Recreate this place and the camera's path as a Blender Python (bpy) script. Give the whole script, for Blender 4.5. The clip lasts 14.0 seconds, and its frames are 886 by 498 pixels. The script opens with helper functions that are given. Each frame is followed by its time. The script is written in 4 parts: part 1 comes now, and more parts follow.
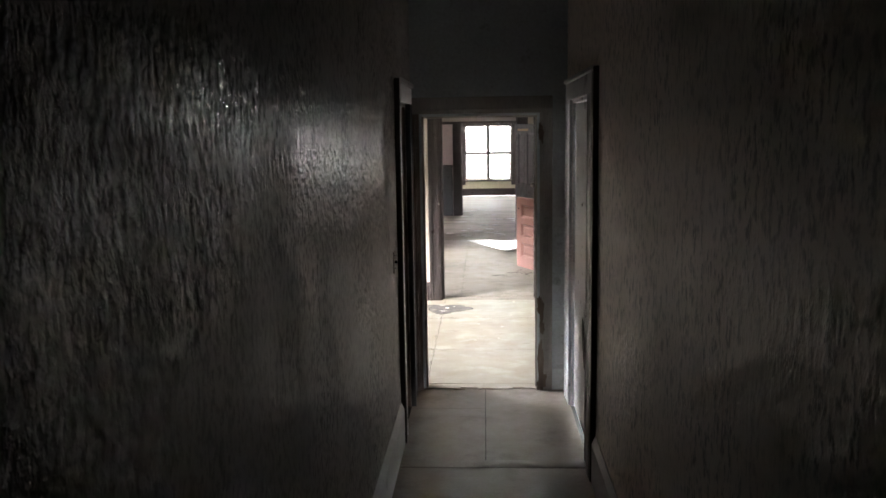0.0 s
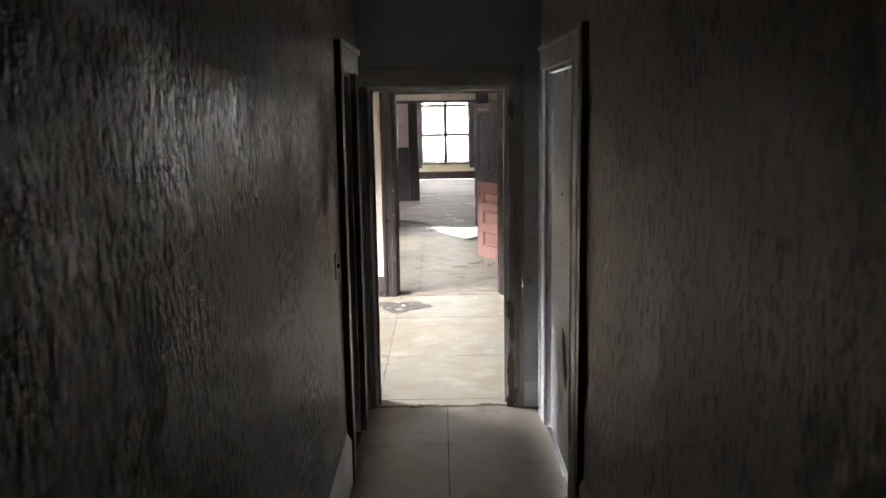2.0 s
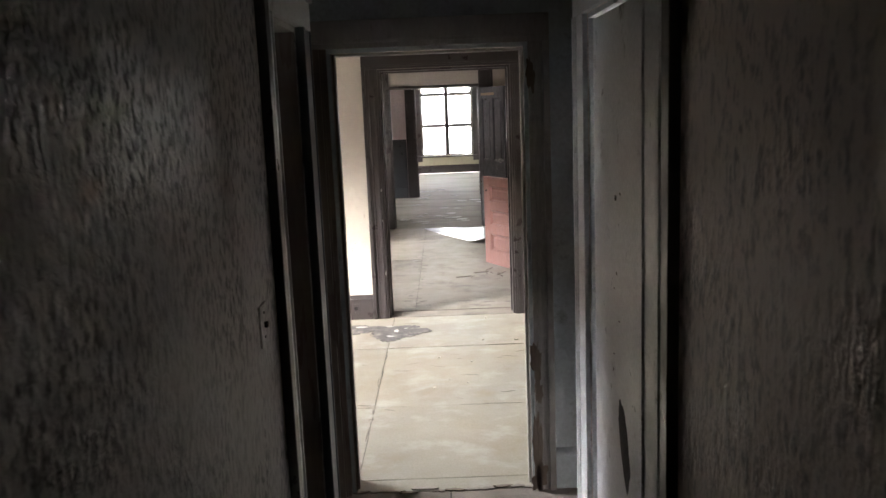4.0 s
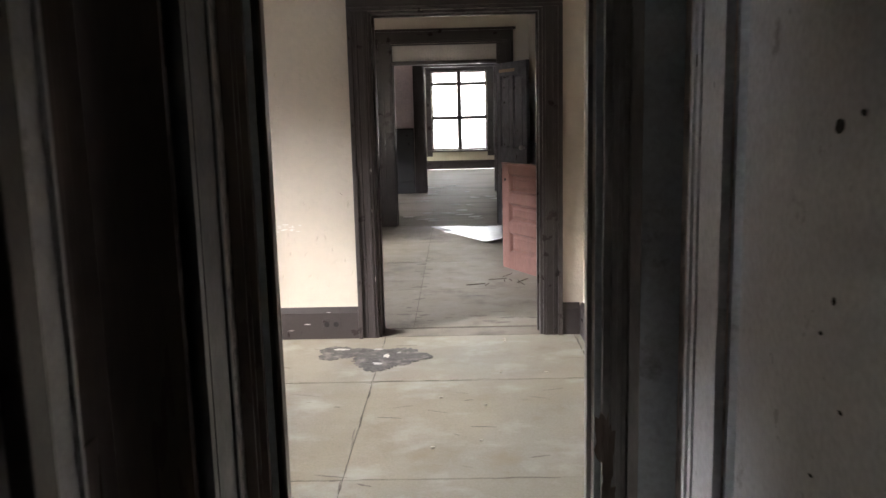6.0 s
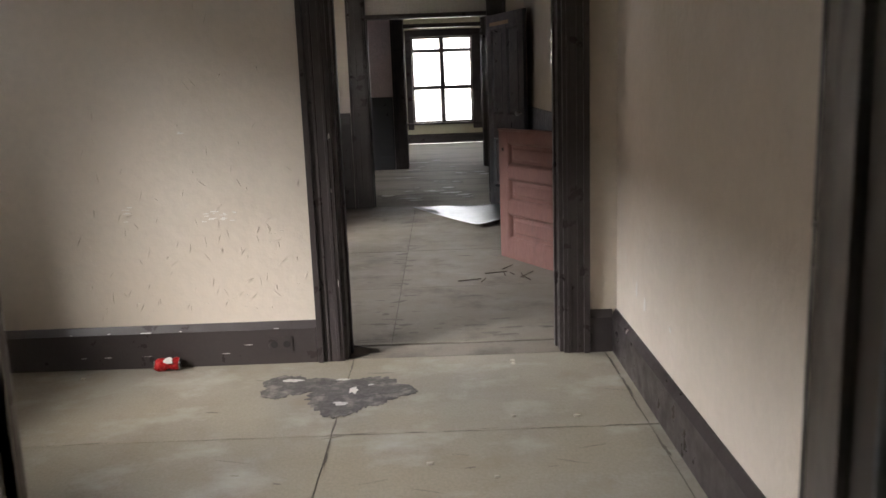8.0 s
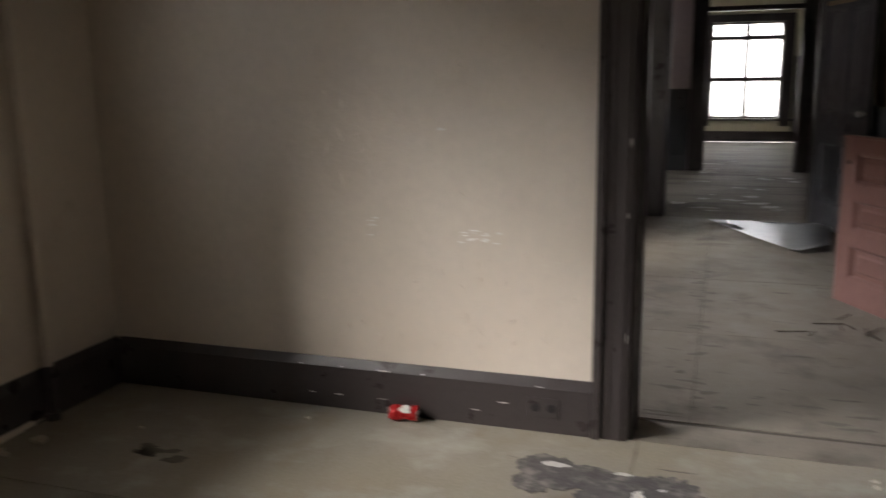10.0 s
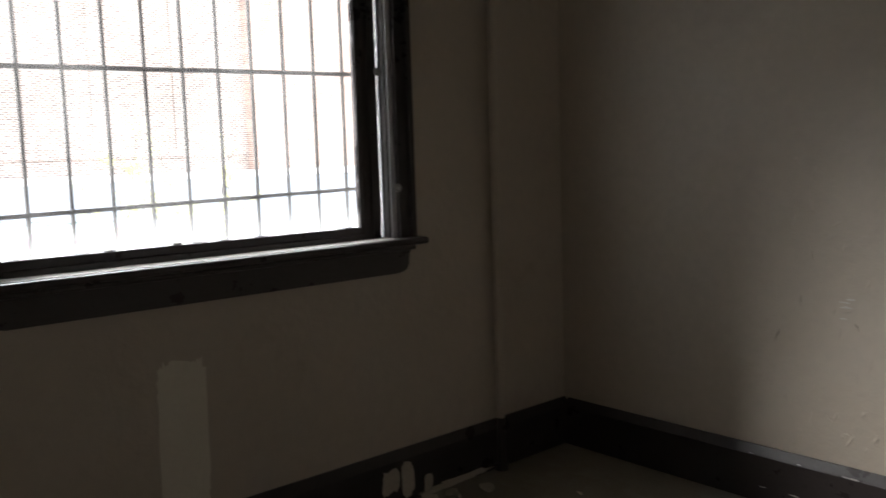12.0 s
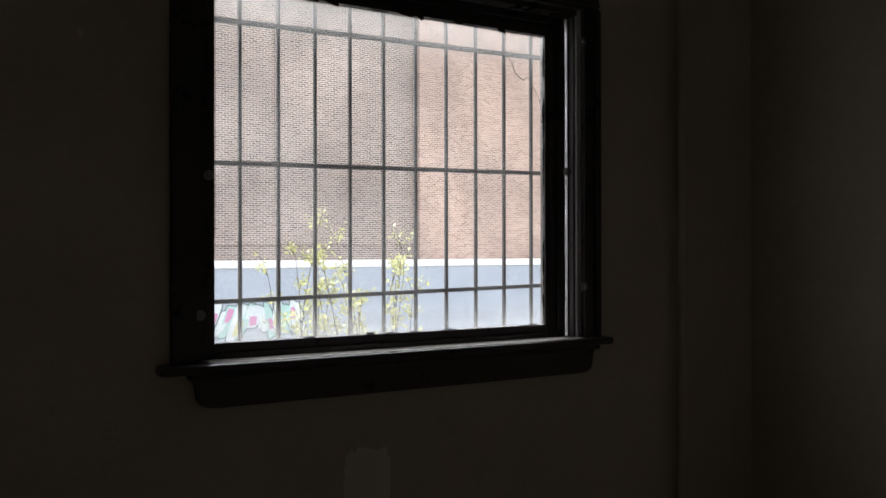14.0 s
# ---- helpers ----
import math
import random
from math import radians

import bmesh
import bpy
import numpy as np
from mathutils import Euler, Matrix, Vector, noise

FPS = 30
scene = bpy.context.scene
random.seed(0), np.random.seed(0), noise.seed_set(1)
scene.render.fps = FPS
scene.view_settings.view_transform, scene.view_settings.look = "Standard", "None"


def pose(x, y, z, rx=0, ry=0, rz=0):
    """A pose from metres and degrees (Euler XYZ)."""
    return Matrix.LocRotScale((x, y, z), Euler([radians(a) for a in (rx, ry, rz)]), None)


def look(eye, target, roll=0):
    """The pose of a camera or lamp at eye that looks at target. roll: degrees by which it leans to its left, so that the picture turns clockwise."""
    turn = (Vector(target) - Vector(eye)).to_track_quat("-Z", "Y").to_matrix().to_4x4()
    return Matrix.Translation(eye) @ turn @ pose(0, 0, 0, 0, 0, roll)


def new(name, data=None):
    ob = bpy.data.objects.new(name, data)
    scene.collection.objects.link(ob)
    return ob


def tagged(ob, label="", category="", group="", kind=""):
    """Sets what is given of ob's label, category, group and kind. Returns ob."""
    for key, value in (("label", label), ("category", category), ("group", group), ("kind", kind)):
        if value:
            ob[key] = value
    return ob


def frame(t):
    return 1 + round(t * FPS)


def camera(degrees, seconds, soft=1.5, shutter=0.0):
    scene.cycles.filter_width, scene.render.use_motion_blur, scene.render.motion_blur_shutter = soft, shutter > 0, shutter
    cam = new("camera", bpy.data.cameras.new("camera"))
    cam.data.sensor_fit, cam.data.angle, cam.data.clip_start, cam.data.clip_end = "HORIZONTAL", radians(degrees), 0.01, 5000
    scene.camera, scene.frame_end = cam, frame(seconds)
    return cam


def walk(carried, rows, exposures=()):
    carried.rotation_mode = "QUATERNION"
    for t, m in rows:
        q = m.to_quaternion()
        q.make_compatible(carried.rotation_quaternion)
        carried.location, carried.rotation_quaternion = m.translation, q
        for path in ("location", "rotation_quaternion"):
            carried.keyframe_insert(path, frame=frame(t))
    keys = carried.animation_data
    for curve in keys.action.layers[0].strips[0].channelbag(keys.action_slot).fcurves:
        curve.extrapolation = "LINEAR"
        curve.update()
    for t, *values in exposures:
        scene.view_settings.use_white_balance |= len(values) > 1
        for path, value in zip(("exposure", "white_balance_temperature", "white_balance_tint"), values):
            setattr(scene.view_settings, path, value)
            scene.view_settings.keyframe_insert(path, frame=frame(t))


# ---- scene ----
cam = camera(55.3, 14.0, shutter=0.4)

PATH = [
    (0, (-0.025, -0.212, 1.903), (-0.124, 1.765, 1.619), -0.9),
    (0.5, (-0.055, -0.088, 1.874), (-0.076, 1.888, 1.568), -1.1),
    (1, (-0.064, 0.037, 1.863), (-0.017, 2.009, 1.535), -0.3),
    (1.5, (-0.067, 0.298, 1.871), (-0.032, 2.264, 1.507), -0.2),
    (2, (-0.048, 0.659, 1.86), (-0.046, 2.632, 1.534), -0.9),
    (2.5, (-0.104, 1.001, 1.881), (-0.103, 2.977, 1.571), -2.6),
    (3, (-0.006, 1.388, 1.868), (-0.02, 3.363, 1.549), -2.4),
    (5.5, (0.006, 3.328, 1.527), (-0.001, 5.296, 1.17), -2.1),
    (6, (0.015, 3.747, 1.463), (-0.023, 5.718, 1.129), -1.4),
    (6.5, (-0.016, 4.082, 1.406), (-0.033, 6.051, 1.055), -1.9),
    (7, (-0.008, 4.435, 1.357), (0.009, 6.397, 0.968), -2.3),
    (9.5, (-0.16, 5.93, 1.285), (-0.43, 7.872, 0.897), 0.8),
    (10, (-0.227, 6.1, 1.297), (-0.847, 7.959, 0.899), -0.8),
    (10.5, (-0.219, 6.15, 1.286), (-1.221, 7.862, 1.031), -1.5),
    (11, (-0.294, 6.129, 1.314), (-1.447, 7.746, 1.085), -1.2),
    (11.5, (-0.233, 6.22, 1.284), (-1.57, 7.689, 1.052), -1.7),
    (12, (-0.282, 6.2, 1.295), (-1.778, 7.51, 1.075), -1.8),
    (12.5, (-0.312, 6.163, 1.288), (-1.902, 7.367, 1.149), -1.4),
    (13, (-0.294, 6.164, 1.3), (-1.979, 7.239, 1.225), -0.7),
    (13.5, (-0.313, 6.139, 1.319), (-2.028, 7.166, 1.277), 0.0),
    (14, (-0.33, 6.117, 1.313), (-2.051, 7.135, 1.317), -0.1),
]
EXPOSURES = [(0.0, 6.95, 6600, 13), (3.0, 6.85, 6600, 13), (5.5, 6.15, 6600, 13), (6.5, 5.7, 6600, 13), (7.2, 5.45, 6600, 13), (9.5, 4.8, 6700, 14), (11.0, 4.75, 6600, 13), (11.7, 4.4, 6500, 12), (12.2, 3.9, 6400, 10), (12.7, 3.3, 6400, 10), (13.3, 2.85, 6400, 11), (14.0, 2.62, 6400, 11)]
SKY = 0.15
walk(cam, [(t, look(eye, target, roll)) for t, eye, target, roll in PATH], EXPOSURES)


# ---------------------------------------------------------------- light
world = bpy.data.worlds.new("overcast_sky")
scene.world = world
world.use_nodes = True
wn = world.node_tree.nodes
sky = wn.new("ShaderNodeTexSky")
sky.sky_type = "NISHITA"
sky.sun_disc = False
sky.sun_elevation = radians(33)
sky.sun_rotation = radians(230)
sky.air_density, sky.dust_density = 1.0, 0.6
wn["Background"].inputs["Strength"].default_value = SKY
cloud = wn.new("ShaderNodeHueSaturation")  # thin cloud takes most of the blue out
cloud.inputs["Saturation"].default_value = 0.22
world.node_tree.links.new(sky.outputs[0], cloud.inputs["Color"])
world.node_tree.links.new(cloud.outputs[0], wn["Background"].inputs["Color"])

sun = new("sun", bpy.data.lights.new("sun", "SUN"))
sun.data.energy, sun.data.angle, sun.data.color = 0.22, radians(18), (1.0, 0.98, 0.95)
sun.matrix_world = look((-7.66, -6.43, 6.49), (0, 0, 0))


def window_light(name, centre, aim, w, h, power):
    """An area lamp that stands in for sky light entering by an opening."""
    ob = new(name, bpy.data.lights.new(name, "AREA"))
    ob.data.shape, ob.data.size, ob.data.size_y = "RECTANGLE", w, h
    ob.data.energy, ob.data.color = power, (0.97, 0.98, 1.0)
    ob.matrix_world = look(centre, aim)
    return ob


# wide lamp added high over the lot in place of the bright sky there
window_light("window_light_room", (-14.0, 8.3, 7.4), (-2.7, 7.40, 1.55), 23.0, 3.0, 300)
window_light("window_light_far", (0.09, 23.62, 1.35), (0.09, 15, 0.2), 1.2, 1.6, 0.22)
# added lamp at an unseen opening of the last room
window_light("window_light_end", (-3.86, 21.0, 1.65), (0, 21.0, 0.3), 0.7, 1.2, 0.10)


# ---------------------------------------------------------------- materials
def mat(name, base, other=None, scale=3.0, grain=60.0, rough=0.6, bump=0.15, relief=0.004, metal=0.0, stretch=(1, 1, 1), dirt=None,
        dirt_scale=1.2, dirt_edge=(0.55, 0.7), spec=0.5, rough_var=0.15, amount=0.6, random_tone=0.0, grain_tone=0.72, grain_edge=(0.35, 0.85), coarse=1.4, dirt2=None, dirt2_scale=9.0, dirt2_edge=(0.6, 0.7), dirt2_stretch=(1, 1, 1), patchy=None):
    """Painted or raw surface: two scales of colour variation, dirt in patches of its own, grain in the relief."""
    m = bpy.data.materials.new(name)
    m.use_nodes = True
    nt = m.node_tree
    n, l = nt.nodes, nt.links
    bsdf = n["Principled BSDF"]
    geo = n.new("ShaderNodeNewGeometry")
    mp = n.new("ShaderNodeMapping")
    mp.inputs["Scale"].default_value = stretch
    l.new(geo.outputs["Position"], mp.inputs["Vector"])

    def nz(s, detail=4.0, r=0.6):
        t = n.new("ShaderNodeTexNoise")
        t.inputs["Scale"].default_value, t.inputs["Detail"].default_value, t.inputs["Roughness"].default_value = s, detail, r
        l.new(mp.outputs[0], t.inputs["Vector"])
        return t

    def ramp(src, a, b):
        r = n.new("ShaderNodeMapRange")
        r.inputs["From Min"].default_value, r.inputs["From Max"].default_value = a, b
        l.new(src, r.inputs["Value"])
        return r.outputs[0]

    def mix(fac, a, b):
        x = n.new("ShaderNodeMix")
        x.data_type = "RGBA"
        if isinstance(fac, float):
            x.inputs[0].default_value = fac
        else:
            l.new(fac, x.inputs[0])
        for sock, v in ((x.inputs[6], a), (x.inputs[7], b)):
            if isinstance(v, tuple):
                sock.default_value = (*v, 1)
            else:
                l.new(v, sock)
        return x.outputs[2]

    big, small = nz(scale), nz(grain, 3.0)
    other = other or tuple(c * 0.7 for c in base)
    col = mix(ramp(big.outputs[0], 0.38, 0.68), base, tuple(a + (b - a) * amount for a, b in zip(base, other)))
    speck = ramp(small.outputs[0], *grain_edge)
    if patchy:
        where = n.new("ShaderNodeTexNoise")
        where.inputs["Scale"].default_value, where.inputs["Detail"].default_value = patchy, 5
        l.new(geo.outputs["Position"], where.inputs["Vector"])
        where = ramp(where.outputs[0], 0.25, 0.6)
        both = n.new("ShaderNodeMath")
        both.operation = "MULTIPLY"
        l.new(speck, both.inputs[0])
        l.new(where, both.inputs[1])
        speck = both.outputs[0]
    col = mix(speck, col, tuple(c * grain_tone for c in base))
    if dirt:
        spot = nz(dirt_scale, 8.0, 0.68)
        col = mix(ramp(spot.outputs[0], *dirt_edge), col, dirt)
    if dirt2:
        mp2 = n.new("ShaderNodeMapping")
        mp2.inputs["Scale"].default_value = dirt2_stretch
        l.new(geo.outputs["Position"], mp2.inputs["Vector"])
        streak = nz(dirt2_scale, 6.0, 0.62)
        l.new(mp2.outputs[0], streak.inputs["Vector"])
        col = mix(ramp(streak.outputs[0], *dirt2_edge), col, dirt2)
    if random_tone:
        info = n.new("ShaderNodeObjectInfo")
        hsv = n.new("ShaderNodeHueSaturation")
        r = n.new("ShaderNodeMapRange")
        r.inputs["To Min"].default_value, r.inputs["To Max"].default_value = 1 - random_tone, 1 + random_tone
        l.new(info.outputs["Random"], r.inputs["Value"])
        l.new(r.outputs[0], hsv.inputs["Value"])
        l.new(col, hsv.inputs["Color"])
        col = hsv.outputs[0]
    l.new(col, bsdf.inputs["Base Color"])
    rr = n.new("ShaderNodeMapRange")
    rr.inputs["From Min"].default_value, rr.inputs["From Max"].default_value = 0.3, 0.75
    rr.inputs["To Min"].default_value, rr.inputs["To Max"].default_value = max(0.03, rough - rough_var), min(1, rough + rough_var)
    l.new(nz(scale * 3.3).outputs[0], rr.inputs["Value"])
    l.new(rr.outputs[0], bsdf.inputs["Roughness"])
    bsdf.inputs["Metallic"].default_value = metal
    bsdf.inputs["Specular IOR Level"].default_value = spec
    if bump:
        add = n.new("ShaderNodeMath")
        add.operation = "MULTIPLY_ADD"
        l.new(nz(grain * 0.35, 5.0).outputs[0], add.inputs[0])
        add.inputs[1].default_value = coarse
        l.new(small.outputs[0], add.inputs[2])
        b = n.new("ShaderNodeBump")
        b.inputs["Strength"].default_value, b.inputs["Distance"].default_value = bump, relief
        l.new(add.outputs[0], b.inputs["Height"])
        if patchy:
            power = n.new("ShaderNodeMapRange")
            power.inputs["To Min"].default_value, power.inputs["To Max"].default_value = 0.6 * bump, bump
            l.new(where, power.inputs["Value"])
            l.new(power.outputs[0], b.inputs["Strength"])
        l.new(b.outputs[0], bsdf.inputs["Normal"])
    return m


CREAM = mat("cream_wall_paint", (0.585, 0.522, 0.442), (0.53, 0.457, 0.37), 1.1, 24, 0.55, 0.42, 0.007, grain_tone=0.9, dirt=(0.44, 0.38, 0.30), dirt_scale=2.2, dirt_edge=(0.62, 0.8))
# low grain_tone paints the shade of the relief's pits into both corridor colours
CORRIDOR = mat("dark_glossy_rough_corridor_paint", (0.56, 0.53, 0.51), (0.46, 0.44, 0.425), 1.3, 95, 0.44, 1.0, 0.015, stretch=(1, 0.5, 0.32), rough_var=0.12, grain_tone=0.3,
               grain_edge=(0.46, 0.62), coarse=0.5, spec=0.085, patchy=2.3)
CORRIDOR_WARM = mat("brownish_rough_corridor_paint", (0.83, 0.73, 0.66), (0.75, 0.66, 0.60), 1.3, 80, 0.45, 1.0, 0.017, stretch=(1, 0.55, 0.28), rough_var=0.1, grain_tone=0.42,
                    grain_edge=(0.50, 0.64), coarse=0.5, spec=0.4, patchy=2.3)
BLUEGREY = mat("blue_grey_wall_paint", (0.60, 0.665, 0.69), (0.52, 0.585, 0.61), 2.0, 60, 0.5, 0.4, 0.004, dirt=(0.12, 0.13, 0.13), dirt_scale=4, dirt_edge=(0.6, 0.75))
GREYTRIM = mat("grey_gloss_trim_paint", (0.72, 0.73, 0.745), (0.62, 0.63, 0.645), 3.0, 70, 0.42, 0.2, 0.002, dirt=(0.10, 0.09, 0.085), dirt_scale=5, dirt_edge=(0.6, 0.72))
WORNTRIM = mat("worn_brown_grey_trim", (0.33, 0.31, 0.285), (0.24, 0.225, 0.205), 4.0, 60, 0.5, 0.5, 0.004, dirt=(0.07, 0.055, 0.048), dirt_scale=6, dirt_edge=(0.60, 0.72), stretch=(1, 1, 0.3))
DARKTRIM = mat("dark_brown_gloss_paint", (0.047, 0.038, 0.037), (0.036, 0.030, 0.030), 3.0, 80, 0.38, 0.25, 0.002, dirt=(0.085, 0.075, 0.068), dirt_scale=14, dirt_edge=(0.68, 0.76))
DARKDOOR = mat("dark_slate_door_paint", (0.040, 0.042, 0.046), (0.03, 0.032, 0.036), 3.0, 70, 0.4, 0.25, 0.002, dirt=(0.08, 0.075, 0.07), dirt_scale=9, dirt_edge=(0.66, 0.76))
BROWNDOOR = mat("dark_varnished_door", (0.19, 0.15, 0.13), (0.15, 0.115, 0.10), 2.0, 60, 0.35, 0.2, 0.002, stretch=(1, 1, 0.15))
SALMON = mat("faded_red_brown_paint", (0.235, 0.118, 0.098), (0.19, 0.098, 0.083), 2.4, 60, 0.5, 0.3, 0.002, dirt=(0.13, 0.075, 0.065), dirt_scale=5, dirt_edge=(0.58, 0.75), stretch=(1, 1, 0.35))
SHEET = mat("worn_hardboard_floor", (0.318, 0.282, 0.214), (0.275, 0.266, 0.232), 1.1, 90, 0.5, 0.3, 0.002, spec=0.35, dirt=(0.235, 0.19, 0.125), dirt_scale=2.2, dirt_edge=(0.54, 0.76),
            random_tone=0.06, amount=1.0, dirt2=(0.385, 0.375, 0.335), dirt2_scale=3.4, dirt2_edge=(0.52, 0.74), dirt2_stretch=(0.9, 1.15, 1))
HALLSHEET = mat("grey_dirty_floor_sheet", (0.25, 0.222, 0.182), (0.185, 0.166, 0.14), 1.4, 90, 0.62, 0.35, 0.003, spec=0.3, dirt=(0.12, 0.10, 0.085), dirt_scale=2.4, dirt_edge=(0.52, 0.7),
                random_tone=0.08, dirt2=(0.08, 0.068, 0.058), dirt2_scale=10.0, dirt2_edge=(0.62, 0.7), dirt2_stretch=(0.45, 1.8, 1))
CORRSHEET = mat("brown_grey_corridor_floor", (0.25, 0.215, 0.185), (0.20, 0.172, 0.148), 2.2, 80, 0.45, 0.3, 0.003, dirt=(0.115, 0.096, 0.082), dirt_scale=2.4, dirt_edge=(0.52, 0.72), random_tone=0.06)
BOARDS = mat("dusty_floorboards", (0.27, 0.245, 0.20), (0.15, 0.134, 0.11), 1.6, 70, 0.75, 0.5, 0.004, spec=0.15, stretch=(0.35, 1.4, 1), dirt=(0.14, 0.12, 0.10), dirt_scale=2.0, dirt_edge=(0.5, 0.66))
SMEAR = mat("grey_brown_dirt", (0.175, 0.155, 0.13), None, 9, 90, 0.8, 0.2)
GAP = mat("dark_joint_dirt", (0.10, 0.085, 0.068), None, 6, 90, 0.9, 0.2)
STAIN = mat("black_adhesive_residue", (0.085, 0.078, 0.078), (0.15, 0.14, 0.135), 9, 70, 0.7, 0.7, 0.004, dirt=(0.24, 0.22, 0.20), dirt_scale=11, dirt_edge=(0.5, 0.64))
PLASTER = mat("bare_plaster", (0.62, 0.57, 0.48), (0.54, 0.49, 0.42), 5, 90, 0.85, 0.4, 0.003)
WHITECHIP = mat("white_undercoat", (0.78, 0.76, 0.71), None, 8, 90, 0.8, 0.2)
BAREWOOD = mat("bare_splintered_wood", (0.14, 0.105, 0.08), (0.22, 0.17, 0.125), 8, 60, 0.8, 0.6, 0.004, stretch=(1, 1, 0.2))
PINK = mat("pale_mauve_wall_paint", (0.72, 0.62, 0.63), (0.66, 0.56, 0.57), 1.5, 50, 0.6, 0.25, 0.004)
YELLOWISH = mat("pale_yellow_wall_paint", (0.58, 0.56, 0.40), (0.50, 0.49, 0.36), 1.5, 50, 0.6, 0.25, 0.004)
OFFWHITE = mat("off_white_board_paint", (0.55, 0.51, 0.46), (0.48, 0.44, 0.40), 2, 50, 0.6, 0.2)
CEIL = mat("dull_white_ceiling_paint", (0.46, 0.43, 0.38), (0.38, 0.35, 0.31), 1.3, 40, 0.75, 0.4, 0.005)
DARKCEIL = mat("grimy_grey_corridor_paint", (0.36, 0.37, 0.36), (0.30, 0.31, 0.30), 1.5, 40, 0.6, 0.4, 0.005)
SLATEWAIN = mat("slate_blue_wainscot_paint", (0.12, 0.135, 0.155), (0.09, 0.10, 0.12), 2.5, 60, 0.45, 0.3, 0.002, dirt=(0.30, 0.29, 0.28), dirt_scale=7, dirt_edge=(0.66, 0.75))
STEEL = mat("dark_iron_bar_paint", (0.03, 0.027, 0.026), (0.045, 0.035, 0.03), 9, 90, 0.55, 0.3, 0.001)
PALE = mat("pale_filler", (0.82, 0.78, 0.68), (0.74, 0.70, 0.61), 5, 60, 0.85, 0.2, grain_tone=0.92)
DUST = mat("grey_dust", (0.70, 0.685, 0.66), (0.58, 0.565, 0.545), 9, 90, 0.9, 0.2)
SCREW = mat("dull_zinc", (0.42, 0.41, 0.39), None, 20, 150, 0.4, 0.1, metal=0.9)
SHEETMETAL = mat("galvanised_sheet_metal", (0.62, 0.63, 0.64), (0.50, 0.51, 0.52), 5, 60, 0.34, 0.04, 0.001, metal=1.0, rough_var=0.06)
CANRED = mat("red_can_paint", (0.48, 0.018, 0.02), (0.36, 0.012, 0.015), 20, 120, 0.28, 0.1, metal=0.35)
CANTIN = mat("bare_aluminium", (0.72, 0.72, 0.71), None, 20, 120, 0.25, 0.1, metal=1.0)
BLACKHOLE = mat("dark_recess", (0.012, 0.011, 0.010), None, 20, 90, 0.8, 0.1)
PAPER = mat("dirty_paper", (0.52, 0.49, 0.43), (0.38, 0.355, 0.31), 9, 70, 0.8, 0.3)
TWIG = mat("dry_twig_bark", (0.07, 0.05, 0.035), None, 20, 90, 0.8, 0.4)
LOWWALL = mat("blue_grey_masonry_paint", (0.345, 0.38, 0.43), (0.29, 0.325, 0.375), 0.4, 9, 0.75, 0.3, 0.01, dirt=(0.28, 0.31, 0.36), dirt_scale=0.5)
COPING = mat("white_coping", (0.80, 0.80, 0.78), (0.7, 0.7, 0.68), 1, 12, 0.7, 0.2)
GROUND = mat("vacant_lot_ground", (0.15, 0.14, 0.11), (0.09, 0.10, 0.06), 0.5, 9, 0.95, 0.8, 0.03)
LEAF = mat("yellowing_leaf", (0.56, 0.55, 0.22), (0.44, 0.47, 0.20), 3, 40, 0.5, 0.1)
RENDER = mat("grey_outer_render", (0.30, 0.29, 0.28), (0.25, 0.24, 0.23), 1, 12, 0.85, 0.3, 0.01)
INK = [mat("sprayed_" + c, v, None, 1.5, 14, 0.6, 0.1) for c, v in
       (("mint", (0.34, 0.52, 0.48)), ("magenta", (0.52, 0.20, 0.36)), ("yellow", (0.52, 0.48, 0.20)), ("white", (0.56, 0.60, 0.61)), ("dark_green", (0.09, 0.15, 0.14)))]


